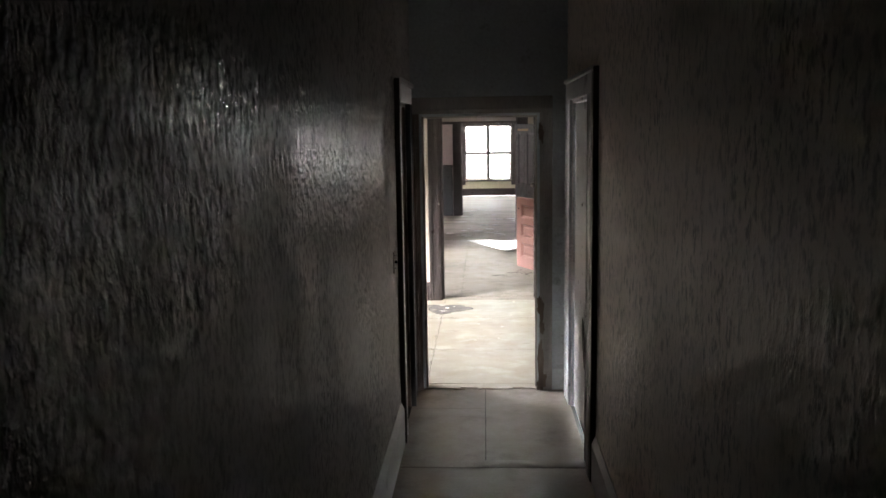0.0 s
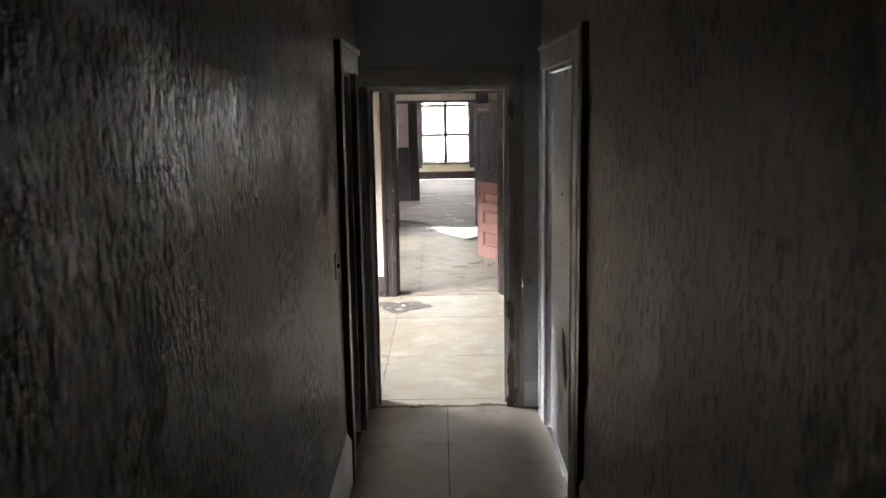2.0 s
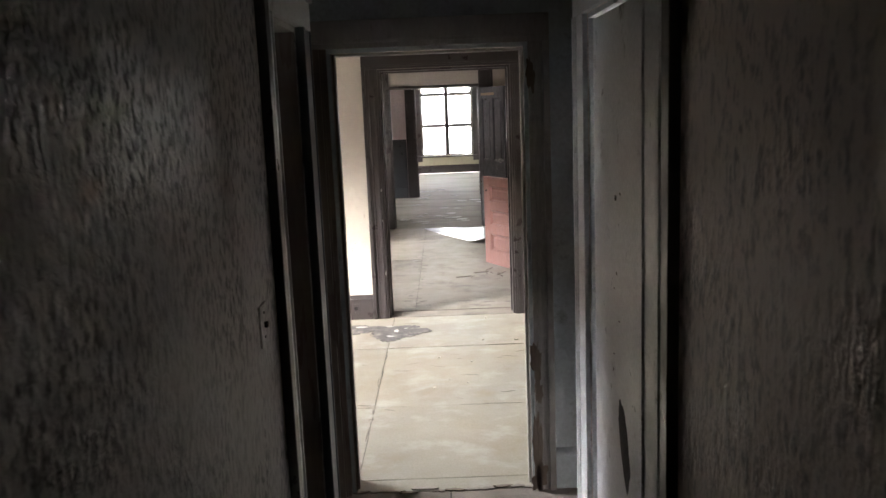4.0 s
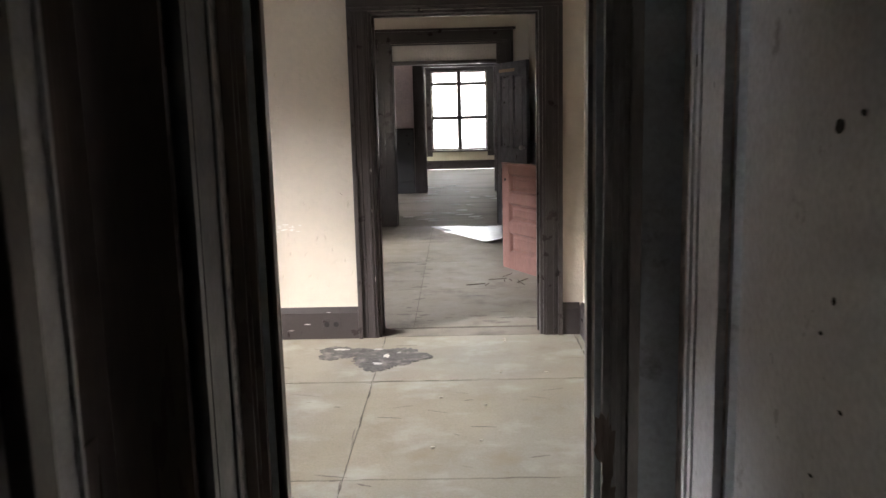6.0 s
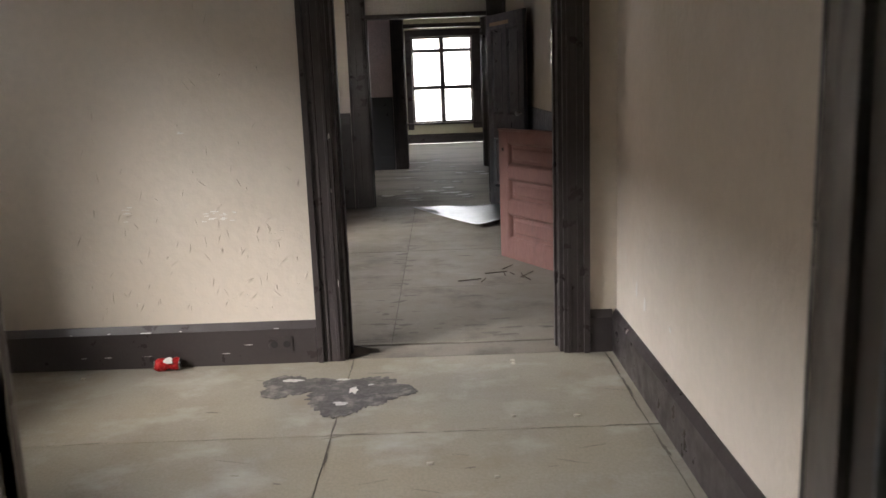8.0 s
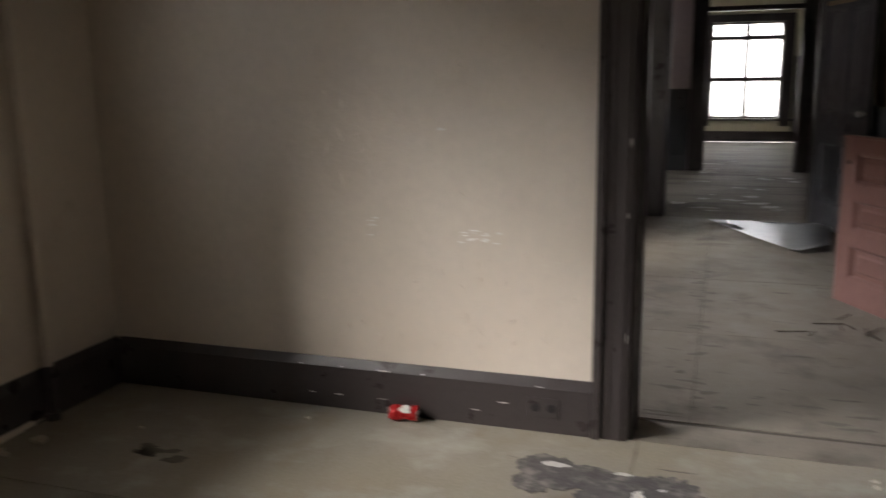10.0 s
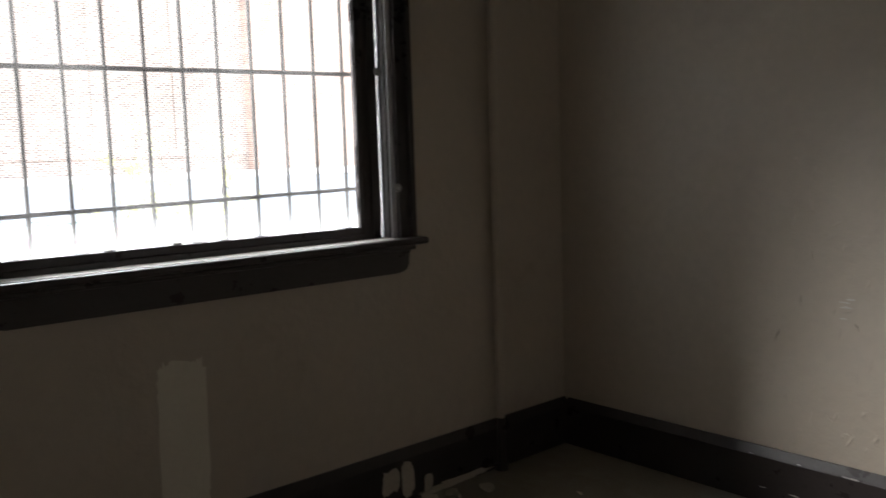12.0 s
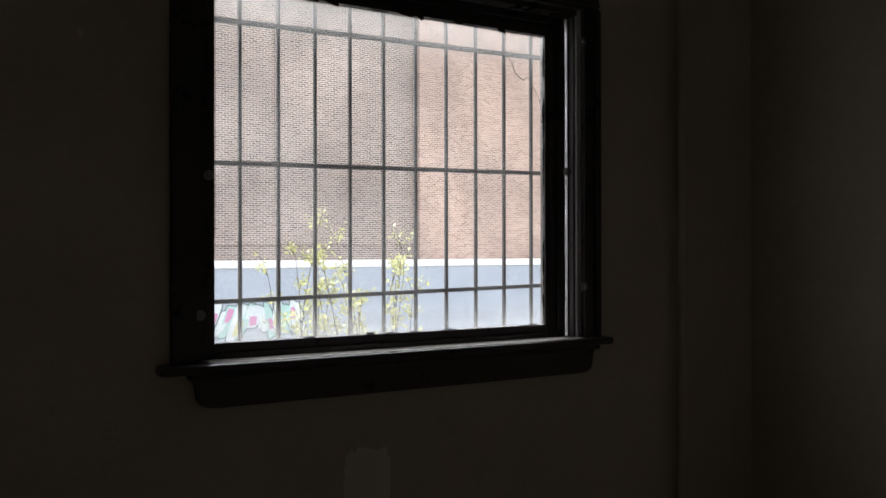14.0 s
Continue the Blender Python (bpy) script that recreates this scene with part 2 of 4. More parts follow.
def brick_mat(name, c1, c2, mortar, joint=0.014):
    m = bpy.data.materials.new(name)
    m.use_nodes = True
    n, l = m.node_tree.nodes, m.node_tree.links
    bsdf = n["Principled BSDF"]
    geo = n.new("ShaderNodeNewGeometry")
    sep, comb = n.new("ShaderNodeSeparateXYZ"), n.new("ShaderNodeCombineXYZ")
    l.new(geo.outputs["Position"], sep.inputs[0])
    l.new(sep.outputs["Y"], comb.inputs["X"])
    l.new(sep.outputs["Z"], comb.inputs["Y"])
    br = n.new("ShaderNodeTexBrick")
    br.inputs["Scale"].default_value = 1.0
    br.inputs["Brick Width"].default_value, br.inputs["Row Height"].default_value = 0.205, 0.068
    br.inputs["Mortar Size"].default_value, br.inputs["Mortar Smooth"].default_value = joint, 0.2
    br.inputs["Bias"].default_value = -0.1
    for k, v in (("Color1", c1), ("Color2", c2), ("Mortar", mortar)):
        br.inputs[k].default_value = (*v, 1)
    l.new(comb.outputs[0], br.inputs["Vector"])
    nz = n.new("ShaderNodeTexNoise")
    nz.inputs["Scale"].default_value, nz.inputs["Detail"].default_value = 0.35, 6
    l.new(geo.outputs["Position"], nz.inputs["Vector"])
    hsv = n.new("ShaderNodeHueSaturation")
    rng = n.new("ShaderNodeMapRange")
    rng.inputs["From Min"].default_value, rng.inputs["From Max"].default_value = 0.3, 0.7
    rng.inputs["To Min"].default_value, rng.inputs["To Max"].default_value = 0.75, 1.2
    l.new(nz.outputs[0], rng.inputs["Value"])
    l.new(rng.outputs[0], hsv.inputs["Value"])
    l.new(br.outputs["Color"], hsv.inputs["Color"])
    l.new(hsv.outputs[0], bsdf.inputs["Base Color"])
    bsdf.inputs["Roughness"].default_value = 0.88
    b = n.new("ShaderNodeBump")
    b.invert = True
    b.inputs["Distance"].default_value, b.inputs["Strength"].default_value = 0.01, 0.8
    l.new(br.outputs["Fac"], b.inputs["Height"])
    l.new(b.outputs[0], bsdf.inputs["Normal"])
    return m


BRICK_GREY = brick_mat("grey_brown_brick", (0.09, 0.06, 0.05), (0.25, 0.175, 0.145), (0.44, 0.385, 0.34))
BRICK_RED = brick_mat("pale_red_brick", (0.22, 0.13, 0.10), (0.40, 0.26, 0.20), (0.50, 0.41, 0.35), 0.011)


def glass_mat(name, dust_from, dust_to, edge_dirt=()):
    """Thin window glass with dust and grime in uneven patches."""
    m = bpy.data.materials.new(name)
    m.use_nodes = True
    n, l = m.node_tree.nodes, m.node_tree.links
    out = n["Material Output"]
    n.remove(n["Principled BSDF"])
    clear, gloss, film, both = (n.new("ShaderNodeBsdf" + k) for k in ("Transparent", "Glossy", "Translucent", "Diffuse"))
    gloss.inputs["Roughness"].default_value = 0.04
    film.inputs["Color"].default_value = (0.8, 0.8, 0.78, 1)
    both.inputs["Color"].default_value = (0.6, 0.6, 0.58, 1)
    geo = n.new("ShaderNodeNewGeometry")
    t = n.new("ShaderNodeTexNoise")
    t.inputs["Scale"].default_value, t.inputs["Detail"].default_value, t.inputs["Roughness"].default_value = 3.0, 8, 0.7
    l.new(geo.outputs["Position"], t.inputs["Vector"])
    r = n.new("ShaderNodeMapRange")
    r.inputs["From Min"].default_value, r.inputs["From Max"].default_value = 0.3, 0.8
    r.inputs["To Min"].default_value, r.inputs["To Max"].default_value = dust_from, dust_to
    l.new(t.outputs[0], r.inputs["Value"])
    sep = n.new("ShaderNodeSeparateXYZ")
    l.new(geo.outputs["Position"], sep.inputs[0])
    edges = []
    for z0, z1 in edge_dirt:
        e = n.new("ShaderNodeMapRange")
        e.interpolation_type = "SMOOTHSTEP"
        e.inputs["From Min"].default_value, e.inputs["From Max"].default_value = z0, z1
        e.inputs["To Max"].default_value = 0.42
        l.new(sep.outputs["Z"], e.inputs["Value"])
        m_ = n.new("ShaderNodeMath")
        m_.operation = "MULTIPLY_ADD"
        l.new(e.outputs[0], m_.inputs[0])
        l.new(t.outputs[0], m_.inputs[1])
        l.new(edges[-1] if edges else r.outputs[0], m_.inputs[2])
        edges.append(m_.outputs[0])
    fres = n.new("ShaderNodeFresnel")
    fres.inputs["IOR"].default_value = 1.45
    a, b, c = (n.new("ShaderNodeMixShader") for _ in range(3))
    l.new(fres.outputs[0], a.inputs[0])
    l.new(clear.outputs[0], a.inputs[1])
    l.new(gloss.outputs[0], a.inputs[2])
    b.inputs[0].default_value = 0.35
    l.new(film.outputs[0], b.inputs[1])
    l.new(both.outputs[0], b.inputs[2])
    l.new(edges[-1] if edges else r.outputs[0], c.inputs[0])
    l.new(a.outputs[0], c.inputs[1])
    l.new(b.outputs[0], c.inputs[2])
    l.new(c.outputs[0], out.inputs["Surface"])
    return m


GLASS = glass_mat("dusty_window_glass", 0.0, 0.07, ((1.16, 1.04), (1.90, 2.09)))
MILKY = glass_mat("milky_window_glass", 0.35, 0.75)


# ---------------------------------------------------------------- builders
def add_box(bm, x0, x1, y0, y1, z0, z1, bevel=0.0):
    r = bmesh.ops.create_cube(bm, size=1, matrix=Matrix.LocRotScale(((x0 + x1) / 2, (y0 + y1) / 2, (z0 + z1) / 2), None, (x1 - x0, y1 - y0, z1 - z0)))
    if bevel:
        es = list({e for v in r["verts"] for e in v.link_edges})
        bmesh.ops.bevel(bm, geom=es, offset=bevel, segments=2, profile=0.6, affect="EDGES")
    return bm


def box(x0, x1, y0, y1, z0, z1, bevel=0.0):
    return add_box(bmesh.new(), x0, x1, y0, y1, z0, z1, bevel)


def part(name, bm, material, parent=None, label=""):
    me = bpy.data.meshes.new(name)
    bm.to_mesh(me)
    bm.free()
    me.materials.append(material)
    ob = new(name, me)
    if parent:
        ob.parent = parent
    return tagged(ob, label)


def thing(name, label, category, kind="", group="", at=None):
    ob = new(name)
    ob.empty_display_size = 0.1
    if at:
        ob.matrix_world = at
    return tagged(ob, label, category, group, kind)


def cyl(bm, a, b, r, n=12, r2=None):
    a, b = Vector(a), Vector(b)
    d = b - a
    m = Matrix.Translation((a + b) / 2) @ d.to_track_quat("Z", "Y").to_matrix().to_4x4()
    bmesh.ops.create_cone(bm, cap_ends=True, segments=n, radius1=r, radius2=r if r2 is None else r2, depth=d.length, matrix=m)
    return bm


def wall_x(name, x0, x1, y0, y1, z1, material, holes=(), label="", z0=0.0):
    """A wall that runs along y, with openings (y from, y to, z from, z to)."""
    bm = bmesh.new()
    ys = sorted({y0, y1, *[h[0] for h in holes], *[h[1] for h in holes]})
    for a, b in zip(ys, ys[1:]):
        cuts = sorted((h[2], h[3]) for h in holes if h[0] <= a and h[1] >= b)
        z = z0
        for c0, c1 in cuts:
            if c0 > z:
                add_box(bm, x0, x1, a, b, z, c0)
            z = c1
        add_box(bm, x0, x1, a, b, z, z1)
    bmesh.ops.remove_doubles(bm, verts=bm.verts, dist=1e-5)
    return tagged(part(name, bm, material), label, "wall", kind="structure")


def wall_y(name, y0, y1, x0, x1, z1, material, holes=(), label="", z0=0.0):
    """A wall that runs along x, with openings (x from, x to, z from, z to)."""
    bm = bmesh.new()
    xs = sorted({x0, x1, *[h[0] for h in holes], *[h[1] for h in holes]})
    for a, b in zip(xs, xs[1:]):
        cuts = sorted((h[2], h[3]) for h in holes if h[0] <= a and h[1] >= b)
        z = z0
        for c0, c1 in cuts:
            if c0 > z:
                add_box(bm, a, b, y0, y1, z, c0)
            z = c1
        add_box(bm, a, b, y0, y1, z, z1)
    bmesh.ops.remove_doubles(bm, verts=bm.verts, dist=1e-5)
    return tagged(part(name, bm, material), label, "wall", kind="structure")


def skin(name, bm, material, parent, label=""):
    """A coat of other paint on one face of a wall, a few millimetres thick."""
    return part(name, bm, material, parent, label)


def blob(origin, u, v, ru, rv, seed, n=40, rough=0.35, thick=0.002, tooth=0.12, square=1.0, dome=False):
    """A flat patch with an uneven outline, spread along u and v and proud of the surface by thick."""
    rnd = random.Random(seed)
    ph = [rnd.uniform(0, 6.28) for _ in range(7)]
    am = [rnd.uniform(0.3, 1) / (k + 1) for k in range(7)]
    o, u, v = Vector(origin), Vector(u).normalized(), Vector(v).normalized()
    w = u.cross(v)
    bm = bmesh.new()
    ring = []
    for i in range(n):
        a = 2 * math.pi * i / n
        s = 1 + rough * sum(m * math.sin((k + 2) * a + p) for k, (m, p) in enumerate(zip(am, ph))) * 0.6 + rnd.uniform(-tooth, tooth)
        c, q = (math.copysign(abs(f) ** square, f) for f in (math.cos(a), math.sin(a)))
        ring.append(bm.verts.new(o + u * (ru * s * c) + v * (rv * s * q) + w * thick * (0.15 if dome else 1)))
    low = [bm.verts.new(p.co - w * thick * (0.15 if dome else 1)) for p in ring]
    top = bm.verts.new(o + w * thick)
    for i in range(n):
        j = (i + 1) % n
        bm.faces.new((top, ring[i], ring[j]))
        bm.faces.new((ring[i], low[i], low[j], ring[j]))
    return bm


# ---------------------------------------------------------------- structure
H = 2.95
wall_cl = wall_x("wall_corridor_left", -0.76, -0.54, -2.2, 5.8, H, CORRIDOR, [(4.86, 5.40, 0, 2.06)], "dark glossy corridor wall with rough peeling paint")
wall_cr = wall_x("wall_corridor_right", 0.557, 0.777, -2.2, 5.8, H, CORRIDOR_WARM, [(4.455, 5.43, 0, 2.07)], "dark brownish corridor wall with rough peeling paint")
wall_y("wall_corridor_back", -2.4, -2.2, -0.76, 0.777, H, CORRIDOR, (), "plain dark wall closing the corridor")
wall_1 = wall_y("wall_corridor_end", 5.8, 5.93, -2.92, 1.02, H, CREAM, [(-0.464, 0.348, 0, 1.98)], "wall with a doorway, blue-grey on the corridor side")
bm = bmesh.new()
add_box(bm, 0.348, 0.557, 5.794, 5.8, 0, H)
add_box(bm, -0.54, -0.464, 5.794, 5.8, 0, H)
add_box(bm, -0.464, 0.348, 5.794, 5.8, 1.98, H)
skin("paint_coat", bm, BLUEGREY, wall_1, "blue-grey corridor paint")
wall_w = wall_x("wall_room_west", -2.85, -2.72, 5.93, 9.03, H, CREAM, [(6.722, 8.115, 0.985, 2.185)], "cream outer wall with a barred window")
wall_e = wall_x("wall_room_east", 0.80, 1.02, 5.93, 9.03, H, CREAM, (), "cream plaster wall with old paint bubbles")
wall_2 = wall_y("wall_room_north", 9.03, 9.25, -2.92, 1.02, H, CREAM, [(-0.512, 0.546, 0, 2.038)], "cream wall with scratches and a doorway")
# unseen opening, added so that daylight reaches the hall from its west side
wall_x("wall_hall_west", -2.92, -2.62, 9.25, 14.13, H, CREAM, [(10.3, 11.3, 1.05, 2.05)], "cream hall wall with an added unseen window opening")
wall_he = wall_x("wall_hall_east", 0.90, 1.12, 9.25, 14.13, H, CREAM, (), "cream hall wall above slate-blue wainscot")
wall_3 = wall_y("wall_hall_north", 14.13, 14.33, -3.92, 2.7, H, CREAM, [(-0.76, 0.53, 0, 2.20)], "cream hall wall with a wide doorway")
# both openings here are unseen, added to let light into the far rooms
wall_x("wall_parlour_west", -3.92, -3.62, 14.33, 23.5, H, PINK, [(16.0, 16.5, 1.1, 2.1), (20.5, 21.2, 1.0, 2.2)], "mauve outer wall with added unseen window openings")
wall_x("wall_parlour_east", 2.5, 2.7, 14.33, 23.5, H, PINK, (), "mauve wall closing the far rooms")
wall_4 = wall_y("wall_parlour_north", 18.15, 18.35, -3.62, 2.5, H, PINK, [(-0.53, 0.68, 0, 2.42)], "mauve wall over dark wainscot with a doorway")
wall_5 = wall_y("wall_far_end", 23.5, 23.8, -3.92, 2.7, H, YELLOWISH, [(-0.55, 0.725, 0.44, 2.24)], "pale yellow end wall with a window")
tagged(part("ceiling_corridor", box(-0.76, 0.777, -2.4, 5.8, H, H + 0.15), DARKCEIL), "grimy grey corridor ceiling", "ceiling", kind="structure")
tagged(part("ceiling", box(-3.92, 2.7, 5.8, 23.8, H + 0.002, H + 0.15), CEIL), "dull white plaster ceiling", "ceiling", kind="structure")

floor_c = tagged(part("floor_corridor", box(-0.76, 0.777, -2.4, 5.80, -0.16, -0.005), BLACKHOLE), "dark sub-floor under the corridor sheets", "floor", kind="structure")
floor_r = tagged(part("floor_room", box(-2.92, 1.02, 5.80, 9.225, -0.16, -0.005), GAP), "dark sub-floor under yellowish floor sheets", "floor", kind="structure")
floor_h = tagged(part("floor_hall", box(-2.92, 1.12, 9.225, 14.14, -0.16, -0.005), GAP), "dark sub-floor under grey floor sheets", "floor", kind="structure")
floor_p = tagged(part("floor_far_rooms", box(-3.92, 2.7, 14.14, 23.8, -0.16, -0.03), GAP), "dark joists under the dusty boards", "floor", kind="structure")


def baseboard(name, x0, x1, y0, y1, h, material, face, label):
    """A skirting board with a moulded top, its show side towards face."""
    bm = box(x0, x1, y0, y1, 0, h * 0.84, 0.003)
    fx, fy = face
    t = 0.005
    e = 0.019
    lo = [(x0, y0), (x1, y0), (x1, y1), (x0, y1)]
    hi = [(x + (e if fx < 0 and x == x0 else -e if fx > 0 and x == x1 else 0), y + (e if fy < 0 and y == y0 else -e if fy > 0 and y == y1 else 0)) for x, y in lo]
    lo, hi = [bm.verts.new((x, y, h * 0.842)) for x, y in lo], [bm.verts.new((x, y, h)) for x, y in hi]
    bm.faces.new(hi)
    for i in range(4):
        bm.faces.new((lo[i], lo[(i + 1) % 4], hi[(i + 1) % 4], hi[i]))
    ob = tagged(part(name, bm, material), label, "baseboard", kind="structure")
    return ob


DB = "dark brown painted baseboard with chipped edges"
bb_n = baseboard("baseboard_north", -2.694, -0.640, 9.004, 9.03, 0.206, DARKTRIM, (0, -1), DB)
baseboard("baseboard_north", 0.668, 0.776, 9.004, 9.03, 0.206, DARKTRIM, (0, -1), DB)
bb_w = baseboard("baseboard_west", -2.72, -2.694, 5.954, 9.03, 0.206, DARKTRIM, (1, 0), DB)
baseboard("baseboard_east", 0.776, 0.80, 5.954, 9.03, 0.206, DARKTRIM, (-1, 0), DB)
baseboard("baseboard_south", -2.694, -0.60, 5.93, 5.954, 0.206, DARKTRIM, (0, 1), DB)
baseboard("baseboard_south", 0.48, 0.776, 5.93, 5.954, 0.206, DARKTRIM, (0, 1), DB)
GB = "grey painted corridor baseboard"
baseboard("baseboard_corridor", -0.54, -0.518, -2.2, 4.70, 0.26, GREYTRIM, (1, 0), GB)
baseboard("baseboard_corridor", 0.535, 0.557, -2.2, 4.145, 0.26, GREYTRIM, (-1, 0), GB)
baseboard("baseboard_corridor_end", 0.455, 0.552, 5.772, 5.794, 0.19, BLUEGREY, (0, -1), "short blue-grey baseboard beside the doorway")
baseboard("baseboard_far", -3.6, 2.5, 23.475, 23.5, 0.20, DARKTRIM, (0, -1), DB)


# ---------------------------------------------------------------- doorways
def casing_side(x, side, w, y, z1, out, t=0.022):
    """Upright casing board beside an opening edge at x, on a wall face at y; out is -1 or 1 along y."""
    bm = bmesh.new()
    a, b = (x - w, x) if side < 0 else (x, x + w)
    def slab(xa, xb, d):
        ya, yb = sorted((y, y + out * d))
        add_box(bm, xa, xb, ya, yb, 0, z1, 0.002)
    slab(a, b, t)
    o = a if side < 0 else b
    slab(*sorted((o, o - side * 0.028)), t + 0.016)
    i = b if side < 0 else a
    slab(*sorted((i + side * 0.018, i + side * 0.034)), t + 0.006)
    slab(*sorted((i + side * w * 0.52, i + side * (w * 0.52 + 0.012))), t + 0.005)
    return bm


def doorway(name, label, x0, x1, z1, y0, y1, wl, wr, hh, material, cap=0.03, back=True, floor=True):
    """Casing on both faces of a wall that spans y0 to y1, jamb linings with a stop, head and cap."""
    d = thing(name, label, "door frame", kind="structure")
    for y, out, nm in ((y0, -1, "front"), (y1, 1, "back"))[:2 if back else 1]:
        part("casing", casing_side(x0 + 0.001, -1, wl, y, z1, out), material, d)
        part("casing", casing_side(x1 - 0.001, 1, wr, y, z1, out), material, d)
        ya, yb = sorted((y, y + out * 0.026))
        bm = box(x0 - wl, x1 + wr, ya, yb, z1, z1 + hh, 0.003)
        ya, yb = sorted((y, y + out * 0.036))
        add_box(bm, x0 - wl, x1 + wr, ya, yb, z1 + 0.02, z1 + 0.034, 0.003)
        if cap:
            ya, yb = sorted((y, y + out * 0.062))
            add_box(bm, x0 - wl - 0.03, x1 + wr + 0.03, ya, yb, z1 + hh, z1 + hh + cap, 0.006)
        part("head_casing", bm, material, d)
    ym = (y0 + y1) / 2
    part("jamb", add_box(box(x0, x0 + 0.018, y0 + 0.002, y1 - 0.002, 0, z1 - 0.018), x0 + 0.018, x0 + 0.030, ym - 0.02, ym + 0.02, 0, z1 - 0.018, 0.002), material, d)
    part("jamb", add_box(box(x1 - 0.018, x1, y0 + 0.002, y1 - 0.002, 0, z1 - 0.018), x1 - 0.030, x1 - 0.018, ym - 0.02, ym + 0.02, 0, z1 - 0.018, 0.002), material, d)
    part("head_jamb", add_box(box(x0 + 0.0, x1, y0 + 0.002, y1 - 0.002, z1 - 0.018, z1 - 0.001), x0 + 0.03, x1 - 0.03, ym - 0.02, ym + 0.02, z1 - 0.03, z1 - 0.018, 0.002), material, d)
    return d


d1 = doorway("door_1", "worn brown-grey door frame with splintered paint", -0.482, 0.366, 1.998, 5.794, 5.93, 0.055, 0.088, 0.115, WORNTRIM, cap=0.0, back=False)
bm = bmesh.new()
add_box(bm, -0.60, -0.466, 5.93, 5.95, 0, 1.98, 0.003)
part("casing", bm, DARKTRIM, d1)
bm = bmesh.new()
add_box(bm, 0.35, 0.48, 5.93, 5.95, 0, 1.98, 0.003)
part("casing", bm, DARKTRIM, d1)
part("head_casing", box(-0.60, 0.48, 5.93, 5.954, 1.98, 2.11, 0.003), DARKTRIM, d1)
# parts left of the opening take a darker brown than the right side
for o in d1.children:
    if max(v.co.x for v in o.data.vertices) < -0.4:
        o.data.materials[0] = BROWNDOOR
        tagged(o, "darker brown side of the frame")
rnd = random.Random(5)
for k, (z, w, h) in enumerate(((0.60, 0.022, 0.10), (0.47, 0.016, 0.06), (0.20, 0.024, 0.16), (0.06, 0.03, 0.07), (1.86, 0.018, 0.07))):
    part("splintered_patch", blob((0.372 + 0.008 * (k % 2), 5.7665, z), (1, 0, 0), (0, 0, 1), w, h, 40 + k, 30, 0.6, 0.003, 0.2), BAREWOOD, d1, "bare splintered wood where paint broke off")
d2 = doorway("door_2", "dark brown moulded door frame with chipped edges", -0.512, 0.546, 2.038, 9.03, 9.25, 0.126, 0.122, 0.122, DARKTRIM)
for k in range(10):
    z = rnd.uniform(0.05, 1.7)
    x = (-0.622 if k % 3 else -0.528) + rnd.uniform(-0.001, 0.008)
    part("paint_chip", blob((x, 9.0075 if k % 3 == 0 else 9.0075, z), (1, 0, 0), (0, 0, 1), rnd.uniform(0.001, 0.003), rnd.uniform(0.004, 0.016), 60 + k, 10, 0.4, 0.001), WHITECHIP, d2)
d3 = doorway("door_3", "dark double-width door frame with a blind transom", -0.76, 0.53, 2.20, 14.13, 14.33, 0.18, 0.18, 0.14, DARKTRIM)
part("transom_bar", box(-0.742, 0.512, 14.15, 14.30, 1.955, 2.0, 0.004), DARKTRIM, d3)
part("transom_panel", box(-0.742, 0.512, 14.20, 14.215, 2.0, 2.182), OFFWHITE, d3, "off-white boarded transom panel")
d4 = doorway("door_4", "dark door frame with a narrow glazed transom", -0.53, 0.68, 2.42, 18.15, 18.35, 0.17, 0.16, 0.12, DARKTRIM)
part("transom_bar", box(-0.512, 0.662, 18.18, 18.30, 2.10, 2.16, 0.004), DARKTRIM, d4)

# closed door in the corridor's right wall
dr = thing("door_5", "closed grey flush door with a dark peeled patch", "door", kind="structure")
slab = part("door_leaf", box(0.575, 0.612, 4.478, 5.408, 0.012, 2.045, 0.003), GREYTRIM, dr)
# holes and dents are flat black patches, the shade inside them put into the colour
part("peeled_patch", blob((0.5745, 4.872, 0.585), (0, 1, 0), (0, 0.42, 1), 0.07, 0.15, 17, 40, 0.3, -0.002, 0.05), BLACKHOLE, slab, "dark hole where the face veneer peeled off")
part("peeled_patch", blob((0.5745, 5.00, 1.42), (0, 1, 0), (0, 0, 1), 0.014, 0.010, 19, 20, 0.4, -0.002), BLACKHOLE, slab, "small dark hole left by a lock")
for k, (y, z) in enumerate(((4.95, 1.00), (4.99, 1.16), (5.04, 0.86), (5.05, 0.80), (5.03, 1.10), (4.93, 1.44))):
    part("dent", blob((0.5745, y, z), (0, 1, 0), (0, 0, 1), 0.007, 0.003 + 0.002 * (k % 2), 23 + k, 12, 0.4, -0.001), BLACKHOLE, slab)


def side_casing(x, out, ya, yb, z1, material, parent, bands=3):
    bm = bmesh.new()
    def s(a, b, d):
        xa, xb = sorted((x, x + out * d))
        add_box(bm, xa, xb, a, b, 0, z1, 0.002)
    s(ya, yb, 0.02)
    s(ya, ya + 0.03, 0.034)
    s(ya + 0.06, ya + 0.074, 0.026)
    s(yb - 0.02, yb - 0.006, 0.026)
    return part("casing", bm, material, parent)


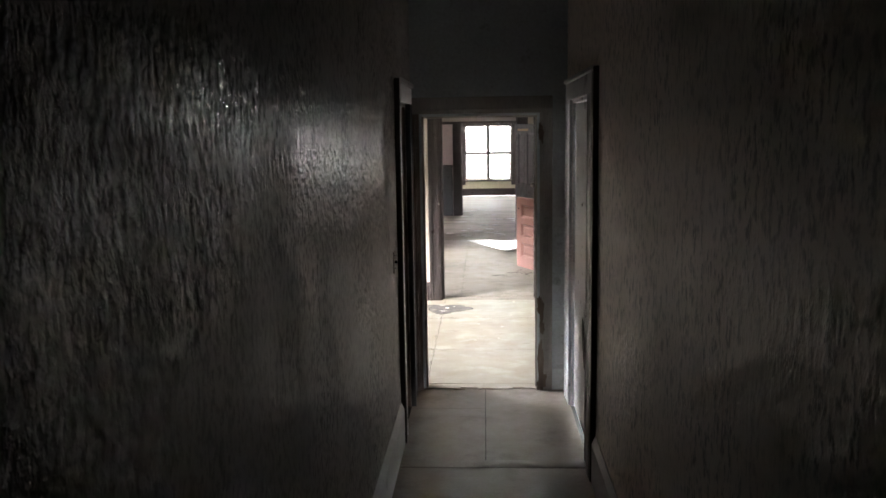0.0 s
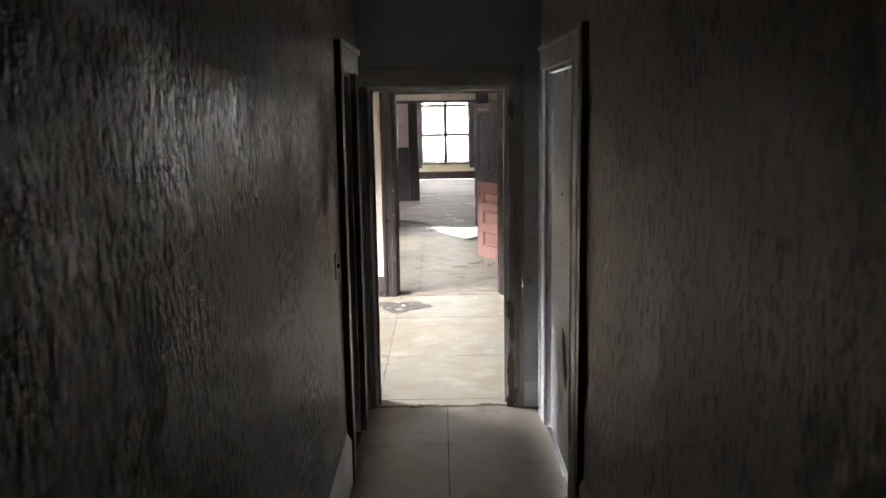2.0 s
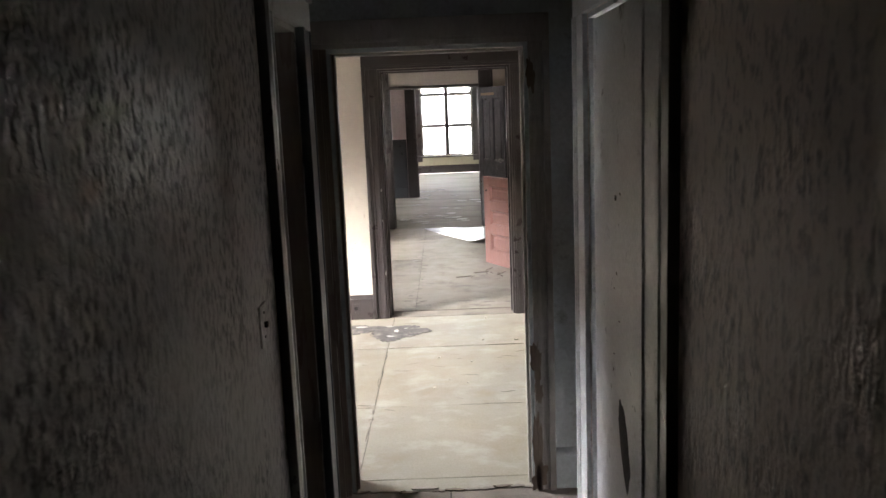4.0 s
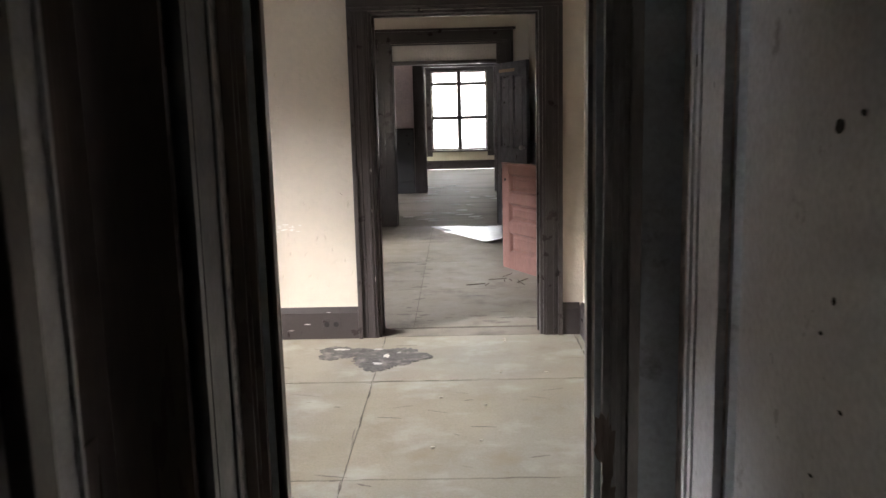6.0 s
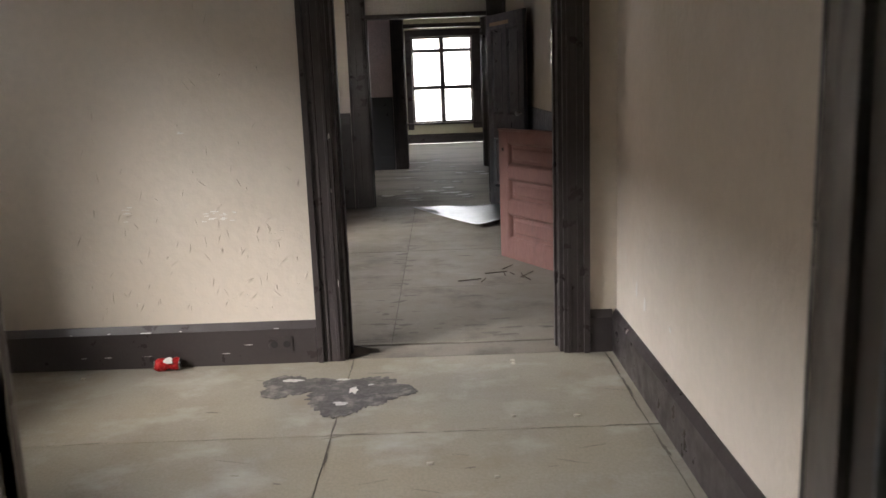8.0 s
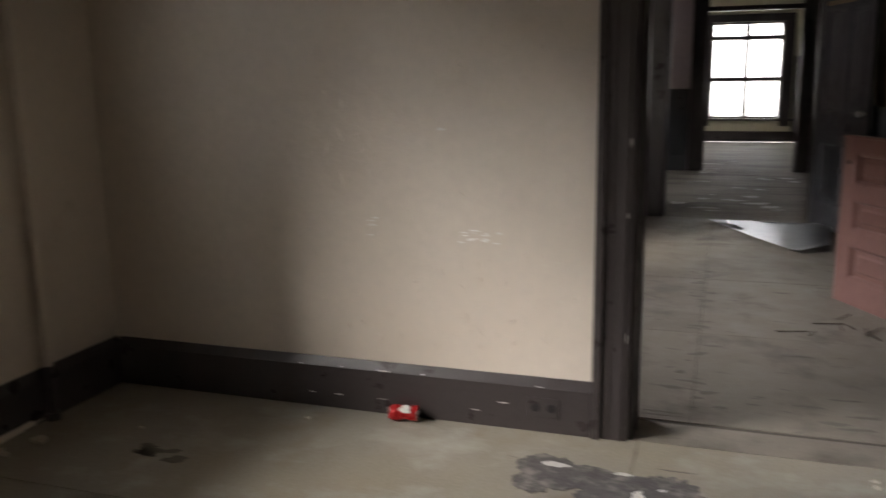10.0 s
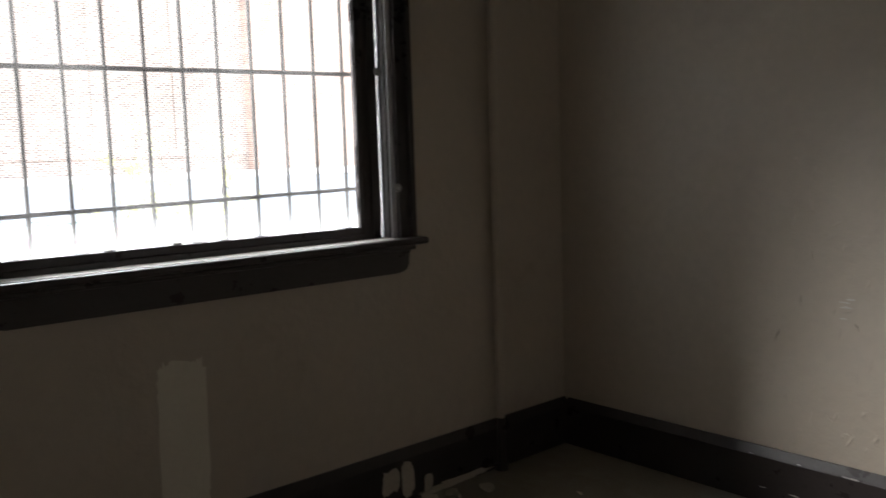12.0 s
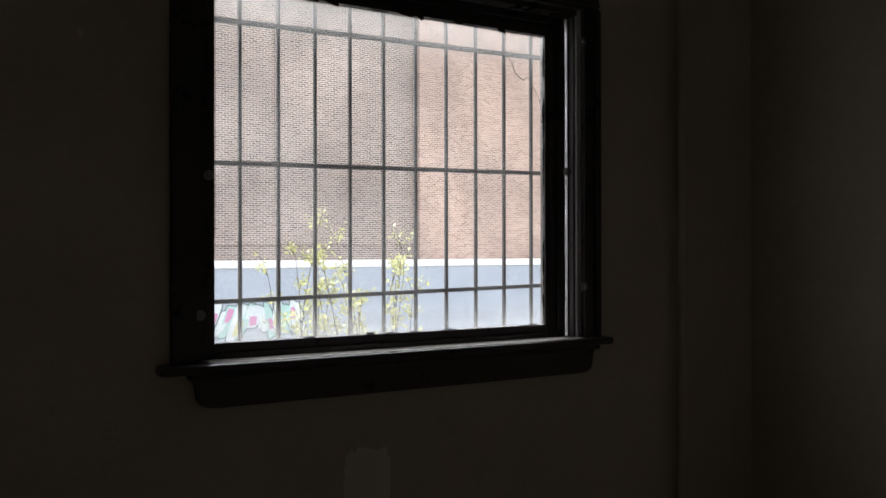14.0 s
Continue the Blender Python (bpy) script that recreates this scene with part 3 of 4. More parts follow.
side_casing(0.557, -1, 4.225, 4.455, 2.07, GREYTRIM, dr)
bm = box(0.537, 0.557, 5.43, 5.64, 0, 2.07, 0.003)
add_box(bm, 0.531, 0.557, 5.575, 5.592, 0, 2.07, 0.003)
add_box(bm, 0.529, 0.557, 5.618, 5.64, 0, 2.07, 0.004)
part("casing", bm, GREYTRIM, dr)
part("back_band", box(0.527, 0.557, 4.150, 4.222, 0, 2.20, 0.004), DARKTRIM, dr, "dark worn outer band")
part("head_casing", add_box(box(0.533, 0.557, 4.225, 5.64, 2.07, 2.18, 0.003), 0.520, 0.557, 4.155, 5.65, 2.18, 2.205, 0.005), GREYTRIM, dr)
part("jamb", box(0.560, 0.775, 4.455, 4.473, 0, 2.05), GREYTRIM, dr)
part("jamb", box(0.560, 0.775, 5.412, 5.43, 0, 2.05), GREYTRIM, dr)
part("head_jamb", box(0.560, 0.775, 4.455, 5.43, 2.051, 2.069), GREYTRIM, dr)
for k, (y, z, h) in enumerate(((5.60, 0.72, 0.02), (5.62, 1.55, 0.014), (5.58, 0.30, 0.03), (4.30, 1.2, 0.012), (4.24, 0.7, 0.02))):
    part("paint_chip", blob((0.5365, y, z), (0, 0, 1), (0, 1, 0), h, 0.004, 2200 + k, 12, 0.5, 0.002, 0.3), BLACKHOLE, dr)

# recessed dark door in the corridor's left wall
dl = thing("door_6", "recessed dark varnished door in a grey frame", "door", kind="structure")
leaf = part("door_leaf", box(-0.735, -0.70, 4.88, 5.38, 0.01, 2.035, 0.003), BROWNDOOR, dl, "dark varnished leaf")
for za, zb in ((0.2, 0.85), (1.05, 1.9)):
    part("panel", add_box(box(-0.70, -0.692, 4.97, 5.29, za, zb, 0.004), -0.70, -0.686, 5.02, 5.24, za + 0.05, zb - 0.05, 0.004), BROWNDOOR, leaf)
part("casing", add_box(box(-0.54, -0.520, 4.768, 4.86, 0, 2.06, 0.004), -0.54, -0.514, 4.846, 4.858, 0, 2.06, 0.002), GREYTRIM, dl, "pale grey flat casing")
side_casing(-0.54, 1, 5.40, 5.63, 2.06, SLATEWAIN, dl)
part("back_band", box(-0.54, -0.508, 4.705, 4.766, 0, 2.19, 0.004), DARKTRIM, dl, "dark worn outer band")
part("head_casing", add_box(box(-0.54, -0.516, 4.768, 5.63, 2.06, 2.17, 0.003), -0.54, -0.503, 4.71, 5.64, 2.17, 2.20, 0.005), GREYTRIM, dl)
part("jamb", box(-0.758, -0.543, 4.86, 4.878, 0, 2.04), BROWNDOOR, dl)
part("jamb", box(-0.758, -0.543, 5.382, 5.40, 0, 2.04), BROWNDOOR, dl)
part("head_jamb", box(-0.758, -0.543, 4.86, 5.40, 2.041, 2.059), WORNTRIM, dl)

sw = thing("light_switch", "grey painted wall switch with a dark slot", "switch")
plate = part("plate", box(-0.54, -0.533, 4.455, 4.535, 1.095, 1.215, 0.002), CORRIDOR, sw)
part("toggle", box(-0.533, -0.522, 4.490, 4.501, 1.147, 1.164, 0.002), BLACKHOLE, plate)
for z in (1.120, 1.191):
    part("screw", cyl(bmesh.new(), (-0.533, 4.4955, z), (-0.531, 4.4955, z), 0.004, 8), BLACKHOLE, plate)


# ---------------------------------------------------------------- the barred window
w1 = thing("window_1", "dark-framed sash window with dusty glass and deep sill", "window", kind="structure")
WX = -2.72
WY0, WY1, WZ1 = 6.722, 8.115, 2.185
for ya, yb, o in ((6.655, 6.724, 6.655), (8.113, 8.180, 8.160)):
    bm = box(WX, WX + 0.022, ya, yb, 1.0, WZ1, 0.002)
    add_box(bm, WX, WX + 0.036, o, o + 0.02, 1.0, WZ1, 0.003)
    part("casing", bm, DARKTRIM, w1)
bm = box(WX, WX + 0.024, 6.655, 8.180, WZ1, 2.31, 0.003)
add_box(bm, WX, WX + 0.032, 6.655, 8.180, WZ1 + 0.012, WZ1 + 0.024, 0.003)
add_box(bm, WX, WX + 0.06, 6.625, 8.210, 2.31, 2.34, 0.006)
part("head_casing", bm, DARKTRIM, w1)
part("jamb", box(-2.845, WX, WY0, WY0 + 0.02, 1.0, WZ1), DARKTRIM, w1)
# the light on this reveal is put into its colour, far paler than the other jamb
part("jamb", box(-2.845, WX, WY1 - 0.02, WY1, 1.0, WZ1), GREYTRIM, w1, "reveal painted pale grey for the light it catches, dark beads")
part("stop", add_box(box(-2.822, -2.800, WY0 + 0.02, WY0 + 0.034, 1.0, WZ1 - 0.02, 0.002), -2.767, -2.755, WY0 + 0.02, WY0 + 0.034, 1.0, WZ1 - 0.02, 0.002), DARKTRIM, w1)
bm = bmesh.new()
for xa, xb, d in ((-2.822, -2.800, 0.014), (-2.768, -2.764, 0.005), (-2.737, -2.731, 0.005)):
    add_box(bm, xa, xb, WY1 - 0.02 - d, WY1 - 0.02, 1.0, WZ1 - 0.02, 0.001)
part("stop", bm, DARKTRIM, w1)
part("head_jamb", box(-2.845, WX, WY0 + 0.02, WY1 - 0.02, WZ1 - 0.02, WZ1), DARKTRIM, w1)
GY0, GY1, GZ0, GZ1 = 6.793, 7.988, 1.046, 2.087
bm = box(-2.798, -2.768, WY0 + 0.036, GY0, 1.0, WZ1 - 0.022, 0.003)
add_box(bm, -2.798, -2.768, GY1, 8.079, 1.0, WZ1 - 0.022, 0.003)
add_box(bm, -2.798, -2.768, GY0, GY1, 1.0, GZ0, 0.003)
add_box(bm, -2.798, -2.768, GY0, GY1, GZ1, WZ1 - 0.022, 0.003)
sash = part("sash", bm, DARKTRIM, w1)
bm = box(-2.768, -2.755, GY0, GY1, 1.0, 1.020, 0.003)
add_box(bm, -2.768, -2.750, WY0 + 0.04, 8.06, WZ1 - 0.055, WZ1 - 0.035, 0.003)
add_box(bm, -2.768, -2.762, GY1 + 0.018, GY1 + 0.030, 1.02, WZ1 - 0.06, 0.002)
add_box(bm, -2.768, -2.760, GY1 + 0.048, GY1 + 0.056, 1.02, WZ1 - 0.06, 0.002)
add_box(bm, -2.768, -2.763, GY0 - 0.022, GY0 - 0.012, 1.02, WZ1 - 0.06, 0.002)
part("moulding", bm, DARKTRIM, sash)
pane = part("pane", box(-2.784, -2.781, GY0 - 0.008, GY1 + 0.006, GZ0 - 0.008, GZ1 + 0.008), GLASS, sash, "dusty window glass")
pane.visible_shadow = False
rnd = random.Random(52)
for k in range(26):
    low = k % 2
    y = rnd.uniform(GY0 + 0.02, GY1 - 0.02)
    part("putty_crumb", blob((-2.7805, y, GZ0 if low else GZ1), (0, 1, 0), (0, 0, 1), rnd.uniform(0.008, 0.03), rnd.uniform(0.002, 0.005), 2100 + k, 10, 0.5, 0.003, 0.3), DARKTRIM, sash)
for k in range(16):
    part("putty_crumb", blob((-2.7805, GY1, rnd.uniform(GZ0, GZ1)), (0, 1, 0), (0, 0, 1), rnd.uniform(0.002, 0.006), rnd.uniform(0.01, 0.05), 2140 + k, 10, 0.5, 0.003, 0.3), DARKTRIM, sash)
bm = box(-2.86, WX, WY0, WY1, 0.985, 1.0)
add_box(bm, WX, WX + 0.075, 6.615, 8.205, 0.975, 1.0, 0.009)
part("sill", bm, DARKTRIM, w1, "dusty dark sill")
bm = bmesh.new()
side = [(0.0, 0.975), (0.006, 0.958), (0.018, 0.946), (0.022, 0.92), (0.024, 0.90), (0.034, 0.884), (0.052, 0.876), (0.075, 0.872)]
outline = [(6.70 + o, z) for o, z in side] + [(8.168 - o, z) for o, z in reversed(side)]
front = [bm.verts.new((WX + 0.026, y, z)) for y, z in outline]
rear = [bm.verts.new((WX, y, z)) for y, z in outline]
bm.faces.new(front)
for i in range(len(outline)):
    j = (i + 1) % len(outline)
    bm.faces.new((front[j], front[i], rear[i], rear[j]))
bmesh.ops.recalc_face_normals(bm, faces=bm.faces[:])
add_box(bm, WX, WX + 0.045, 6.70, 8.168, 0.955, 0.975, 0.008)
part("apron", bm, DARKTRIM, w1)
for y, x, z in ((6.738, WX + 0.002, 1.133), (8.070, -2.748, 1.600), (8.106, WX + 0.022, 1.183), (6.775, -2.766, 1.531), (8.10, WX + 0.022, 2.065)):
    bm = cyl(bmesh.new(), (x, y, z), (x + 0.006, y, z), 0.015, 14)
    cyl(bm, (x + 0.006, y, z), (x + 0.014, y, z), 0.007, 10, 0.005)
    part("bolt", bm, SCREW, w1, "dull zinc bolt and washer")
part("dust_layer", box(-2.755, WX + 0.05, WY0 + 0.04, WY1 - 0.03, 1.0, 1.0015), DUST, w1, "grey dust lying on the sill")

grille = thing("window_grille", "dark iron bar grille outside the window", "grille")
for k in range(12):
    y = 6.789 + k * 0.1248
    part("bar", cyl(bmesh.new(), (-2.92, y, 0.96), (-2.92, y, 2.30), 0.0074, 8), STEEL, grille)
for z in (1.169, 1.596, 2.036):
    bm = bmesh.new()
    for k in range(12):
        ya = 6.56 + k * 0.142
        add_box(bm, -2.926, -2.908, ya, ya + 0.1421, z - 0.007, z + 0.007)
    for v in bm.verts:
        v.co.z += (v.co.y - 7.48) * 0.018
    part("rail", bm, STEEL, grille)
    for y in (6.56, 8.264):
        zz = z + (y - 7.48) * 0.018
        part("fixing", box(-2.915, -2.848, y - 0.012, y + 0.012, zz - 0.012, zz + 0.012, 0.002), STEEL, grille)


# ---------------------------------------------------------------- far window and wainscots
w2 = thing("window_2", "dark-framed six-light window with bright milky glass", "window", kind="structure")
for a, b in ((-0.68, -0.55), (0.725, 0.92)):
    part("casing", box(a, b, 23.47, 23.5, 0.30, 2.24, 0.004), DARKTRIM, w2)
part("head_casing", box(-0.68, 0.92, 23.468, 23.5, 2.24, 2.38, 0.004), DARKTRIM, w2)
part("sill", box(-0.70, 0.96, 23.42, 23.5, 0.40, 0.44, 0.006), DARKTRIM, w2)
fr = bmesh.new()
for a, b, c, d in ((-0.55, -0.51, 0.44, 2.24), (0.685, 0.725, 0.44, 2.24), (0.04, 0.14, 0.44, 2.24)):
    add_box(fr, a, b, 23.58, 23.62, c, d, 0.003)
part("window_frame", fr, DARKTRIM, w2)
for z0, z1 in ((0.44, 0.478), (1.14, 1.22), (1.912, 1.99), (2.20, 2.24)):
    bm = box(-0.51, 0.04, 23.582, 23.618, z0, z1, 0.003)
    add_box(bm, 0.14, 0.685, 23.582, 23.618, z0, z1, 0.003)
    part("rail", bm, DARKTRIM, w2)
for xa, xb in ((-0.51, 0.04), (0.14, 0.685)):
    for z0, z1 in ((0.478, 1.14), (1.22, 1.912), (1.99, 2.20)):
        p = part("pane", box(xa, xb, 23.598, 23.602, z0, z1), MILKY, w2)
        p.visible_shadow = False


def wainscot(name, bm, material, label):
    return tagged(part(name, bm, material), label, "wainscot", kind="structure")


bm = box(0.878, 0.90, 9.28, 14.10, 0, 0.99, 0.002)
add_box(bm, 0.862, 0.90, 9.28, 14.10, 0.99, 1.03, 0.006)
add_box(bm, 0.868, 0.90, 9.28, 14.10, 0, 0.2, 0.004)
for k in range(38):
    add_box(bm, 0.874, 0.88, 9.30 + k * 0.127, 9.30 + k * 0.127 + 0.118, 0.2, 0.99, 0.002)
wainscot("wainscot_hall_east", bm, SLATEWAIN, "slate-blue board wainscot with a worn cap")
bm = box(-2.6, -0.945, 14.105, 14.13, 0, 0.97, 0.002)
add_box(bm, -2.6, -0.945, 14.09, 14.13, 0.97, 1.01, 0.006)
add_box(bm, -2.6, -0.945, 14.095, 14.13, 0, 0.22, 0.004)
for k in range(9):
    add_box(bm, -2.55 + k * 0.18, -2.55 + k * 0.18 + 0.14, 14.098, 14.106, 0.3, 0.9, 0.004)
wainscot("wainscot_hall_north", bm, DARKTRIM, "dark panelled wainscot beside the wide doorway")
bm = box(-3.6, -0.705, 18.125, 18.15, 0, 1.07, 0.002)
add_box(bm, -3.6, -0.705, 18.11, 18.15, 1.07, 1.10, 0.006)
add_box(bm, -3.6, -0.705, 18.115, 18.15, 0, 0.2, 0.004)
wainscot("wainscot_parlour", bm, DARKDOOR, "dark slate wainscot under mauve paint")
bm = box(0.845, 2.45, 18.125, 18.15, 0, 1.07, 0.002)
wainscot("wainscot_parlour", bm, DARKDOOR, "dark slate wainscot under mauve paint")
bm = box(0.95, 2.45, 23.47, 23.498, 0.2, 1.6, 0.002)
wainscot("wainscot_far", bm, DARKDOOR, "dark wainscot beside the far window")


# ---------------------------------------------------------------- loose doors
def panel_door(bm_parts, parent, w, h, t, stiles, rails, panels, material, inset):
    """Stiles and rails with recessed panels; local x along the width, y through, z up from the foot."""
    for a, b in stiles:
        part("stile", box(a, b, 0, t, 0, h, 0.003), material, parent)
    for a, b, z0, z1 in rails:
        part("rail", box(a, b, 0.001, t - 0.001, z0, z1, 0.003), material, parent)
    for a, b, z0, z1 in panels:
        bm = box(a - 0.005, b + 0.005, t * 0.48, t * 0.52, z0 - 0.005, z1 + 0.005)
        for out in (0, 1):
            y_in, y_mid, y_out = (t * 0.47, t * 0.22, t * 0.04) if not out else (t * 0.53, t * 0.78, t * 0.96)
            rings = []
            for d, y in ((0.0, y_out), (0.006, y_out), (0.018, y_mid), (0.026, y_in), (0.046, y_in), (0.060, (y_in + y_mid) / 2)):
                rings.append([bm.verts.new(p) for p in ((a + d, y, z0 + d), (b - d, y, z0 + d), (b - d, y, z1 - d), (a + d, y, z1 - d))])
            for ra, rb in zip(rings, rings[1:]):
                for i in range(4):
                    q = (ra[i], ra[(i + 1) % 4], rb[(i + 1) % 4], rb[i])
                    bm.faces.new(q if not out else q[::-1])
            bm.faces.new(rings[-1] if not out else rings[-1][::-1])
        part("panel", bm, material, parent)


def placed(a, b):
    """A pose at a on the floor with x pointing to b."""
    return pose(a[0], a[1], 0, 0, 0, math.degrees(math.atan2(b[1] - a[1], b[0] - a[0])))


A, B = (0.415, 11.36), (0.80, 10.62)
half = thing("half_door", "faded red-brown three-panel half door standing ajar", "door", at=placed(A, B))
L = math.hypot(B[0] - A[0], B[1] - A[1])
hz = 0.935
panel_door(None, half, L, hz, 0.052, ((0, 0.11), (L - 0.11, L)),
           ((0.11, L - 0.11, 0, 0.14), (0.11, L - 0.11, 0.34, 0.42), (0.11, L - 0.11, 0.60, 0.68), (0.11, L - 0.11, 0.86, hz)),
           ((0.11, L - 0.11, 0.14, 0.34), (0.11, L - 0.11, 0.42, 0.60), (0.11, L - 0.11, 0.68, 0.86)), SALMON, 0.01)
part("shelf_cap", box(-0.004, L + 0.004, -0.006, 0.058, hz + 0.001, hz + 0.014, 0.004), SALMON, half)
bm = cyl(bmesh.new(), (0.055, -0.004, 0.80), (0.055, 0.0, 0.80), 0.012, 10)
part("lock_hole", bm, BLACKHOLE, half)

A2, B2 = (0.505, 14.09), (0.79, 13.20)
tall = thing("panel_door", "tall dark slate panelled door standing open", "door", at=placed(A2, B2))
L2 = math.hypot(B2[0] - A2[0], B2[1] - A2[1])
m2 = L2 / 2
panel_door(None, tall, L2, 1.94, 0.038, ((0, 0.11), (L2 - 0.11, L2), (m2 - 0.05, m2 + 0.05)),
           tuple((a, b, z0, z1) for a, b in ((0.11, m2 - 0.05), (m2 + 0.05, L2 - 0.11)) for z0, z1 in ((0, 0.2), (0.72, 0.95), (1.80, 1.94))),
           tuple((a, b, z0, z1) for a, b in ((0.11, m2 - 0.05), (m2 + 0.05, L2 - 0.11)) for z0, z1 in ((0.2, 0.72), (0.95, 1.80))), DARKDOOR, 0.01)
part("bare_strip", box(0.10, m2 + 0.12, -0.004, 0.0, 1.83, 1.865), mat("raw_pine", (0.42, 0.30, 0.18), None, 6, 70, 0.7, 0.3), tall, "raw wood strip where a closer was fixed")
knob = cyl(bmesh.new(), (L2 - 0.06, -0.03, 0.98), (L2 - 0.06, 0.0, 0.98), 0.012, 10)
bmesh.ops.create_uvsphere(knob, u_segments=14, v_segments=10, radius=0.026, matrix=Matrix.Translation((L2 - 0.06, -0.045, 0.98)))
part("knob", knob, SCREW, tall, "dull metal knob")

# curled sheet of metal in front of the wide doorway
bm = bmesh.new()
N, M = 28, 16
grid = []
for i in range(N + 1):
    row = []
    for j in range(M + 1):
        s, q = i / N, j / M
        far = Vector((-0.33 + 1.00 * s, 14.02 - 0.12 * s, 0))
        near = Vector((-0.33 + 0.87 * s, 14.02 - 1.45 * min(1, s / 0.72) + 0.2 * max(0, (s - 0.72) / 0.28), 0))
        p = far.lerp(near, q)
        lift = 0.05 * s * s * (q ** 4) + 0.012 * math.sin(7 * s) * math.sin(5 * q + 1) * s + 0.05 * s * s * (1 - q) * 0.5
        p.z = 0.006 + max(0.0, lift)
        row.append(bm.verts.new(p))
    grid.append(row)
for i in range(N):
    for j in range(M):
        bm.faces.new((grid[i][j], grid[i][j + 1], grid[i + 1][j + 1], grid[i + 1][j]))
bmesh.ops.solidify(bm, geom=bm.faces[:], thickness=0.002)
for f_ in bm.faces:
    f_.smooth = True
tagged(part("metal_sheet", bm, SHEETMETAL), "curled shiny sheet of galvanised metal on the floor", "metal sheet")


# ---------------------------------------------------------------- pipe, can, outlet, marks
pipe = thing("wall_pipe", "cream-painted vertical pipe on the outer wall", "pipe")
part("tube", cyl(bmesh.new(), (-2.678, 8.585, 0.22), (-2.678, 8.585, H), 0.017, 16), CREAM, pipe)
part("lower_tube", cyl(bmesh.new(), (-2.678, 8.585, 0.03), (-2.678, 8.585, 0.22), 0.017, 16), DARKTRIM, pipe, "dark painted foot of the pipe")
part("collar", cyl(bmesh.new(), (-2.678, 8.585, 0.0), (-2.678, 8.585, 0.03), 0.028, 16), DARKTRIM, pipe)

can = thing("drink_can", "crushed red drink can lying by the baseboard", "can", at=pose(-1.345, 8.965, 0.031, 0, 90, 8))
bm = bmesh.new()
rings = []
for k, (zz, r) in enumerate(((-0.060, 0.024), (-0.057, 0.027), (-0.048, 0.032), (-0.02, 0.031), (0.0, 0.024), (0.015, 0.027), (0.04, 0.032), (0.050, 0.030))):
    ring = []
    for i in range(20):
        a = 2 * math.pi * i / 20
        dent = 0.82 if k in (4, 5) and math.sin(a) > 0.2 else 1
        ring.append(bm.verts.new((r * dent * math.cos(a), r * dent * math.sin(a), zz + 0.004 * math.sin(2 * a + k))))
    rings.append(ring)
for a, b in zip(rings, rings[1:]):
    for i in range(20):
        bm.faces.new((a[i], a[(i + 1) % 20], b[(i + 1) % 20], b[i])).smooth = True
part("body", bm, CANRED, can)
part("lid", cyl(bmesh.new(), (0, 0, 0.050), (0, 0, 0.055), 0.029, 20), CANTIN, can, "bare aluminium lid")
part("base", cyl(bmesh.new(), (0, 0, -0.064), (0, 0, -0.059), 0.024, 20), CANTIN, can, "bare aluminium base")
part("logo_band", blob((-0.0225, -0.0225, 0.004), (-0.707, 0.707, 0), (0, 0, 1), 0.013, 0.026, 4, 24, 0.5, -0.003), WHITECHIP, can, "white swoosh shape")

out = thing("outlet", "dark painted double outlet in the baseboard", "outlet")
oplate = part("plate", box(-0.87, -0.755, 8.999, 9.004, 0.06, 0.135, 0.002), DARKTRIM, out)
for x in (-0.842, -0.783):
    part("socket", cyl(bmesh.new(), (x, 8.9965, 0.098), (x, 8.999, 0.098), 0.017, 14), BLACKHOLE, oplate)

rnd = random.Random(11)
NU, NV = (1, 0, 0), (0, 0, 1)
k = 0
for cx, cz, n_, sx, sz in ((-1.486, 0.745, 6, 0.014, 0.035), (-1.116, 0.715, 8, 0.035, 0.03), (-1.016, 0.72, 7, 0.03, 0.03), (-2.547, 0.358, 3, 0.02, 0.012), (-1.201, 1.113, 2, 0.012, 0.012), (-1.2, 0.27, 5, 0.3, 0.05), (-0.78, 0.5, 4, 0.08, 0.2), (-1.0, 0.45, 3, 0.25, 0.15)):
    for _ in range(n_):
        part("paint_chip", blob((cx + rnd.uniform(-sx, sx), 9.03, cz + rnd.uniform(-sz, sz)), NU, NV, rnd.uniform(0.006, 0.019), rnd.uniform(0.0018, 0.0042), 100 + k, 12, 0.5, 0.0012), WHITECHIP if cx < -1.01 and cz > 0.7 else PLASTER, wall_2)
        k += 1
for _ in range(95):
    x, z = rnd.uniform(-1.75, -0.66), abs(rnd.gauss(0, 0.5)) + 0.25
    if z < 1.7:
        a = rnd.gauss(1.5, 0.5)
        part("paint_ridge", blob((x, 9.03, z), (math.cos(a), 0, math.sin(a)), (-math.sin(a), 0, math.cos(a)), rnd.uniform(0.008, 0.03), rnd.uniform(0.003, 0.006), 300 + k, 12, 0.4, rnd.uniform(0.002, 0.005), 0.1, dome=True), CREAM, wall_2)
        k += 1
part("plaster_patch", blob((-2.72, 7.255, 0.45), (0, 1, 0), (0, 0, 1), 0.076, 0.26, 8, 70, 0.16, 0.002, 0.05, square=0.35), PALE, wall_w, "bare plaster patch under the window")
for y, z, a, b in ((6.50, 0.83, 0.02, 0.05), (6.49, 0.74, 0.012, 0.03), (6.35, 0.90, 0.012, 0.015), (6.74, 0.72, 0.008, 0.02)):
    part("paint_chip", blob((-2.72, y, z), (0, 1, 0), (0, 0, 1), a, b, int(y * 100), 16, 0.5, 0.0015), PLASTER, wall_w)
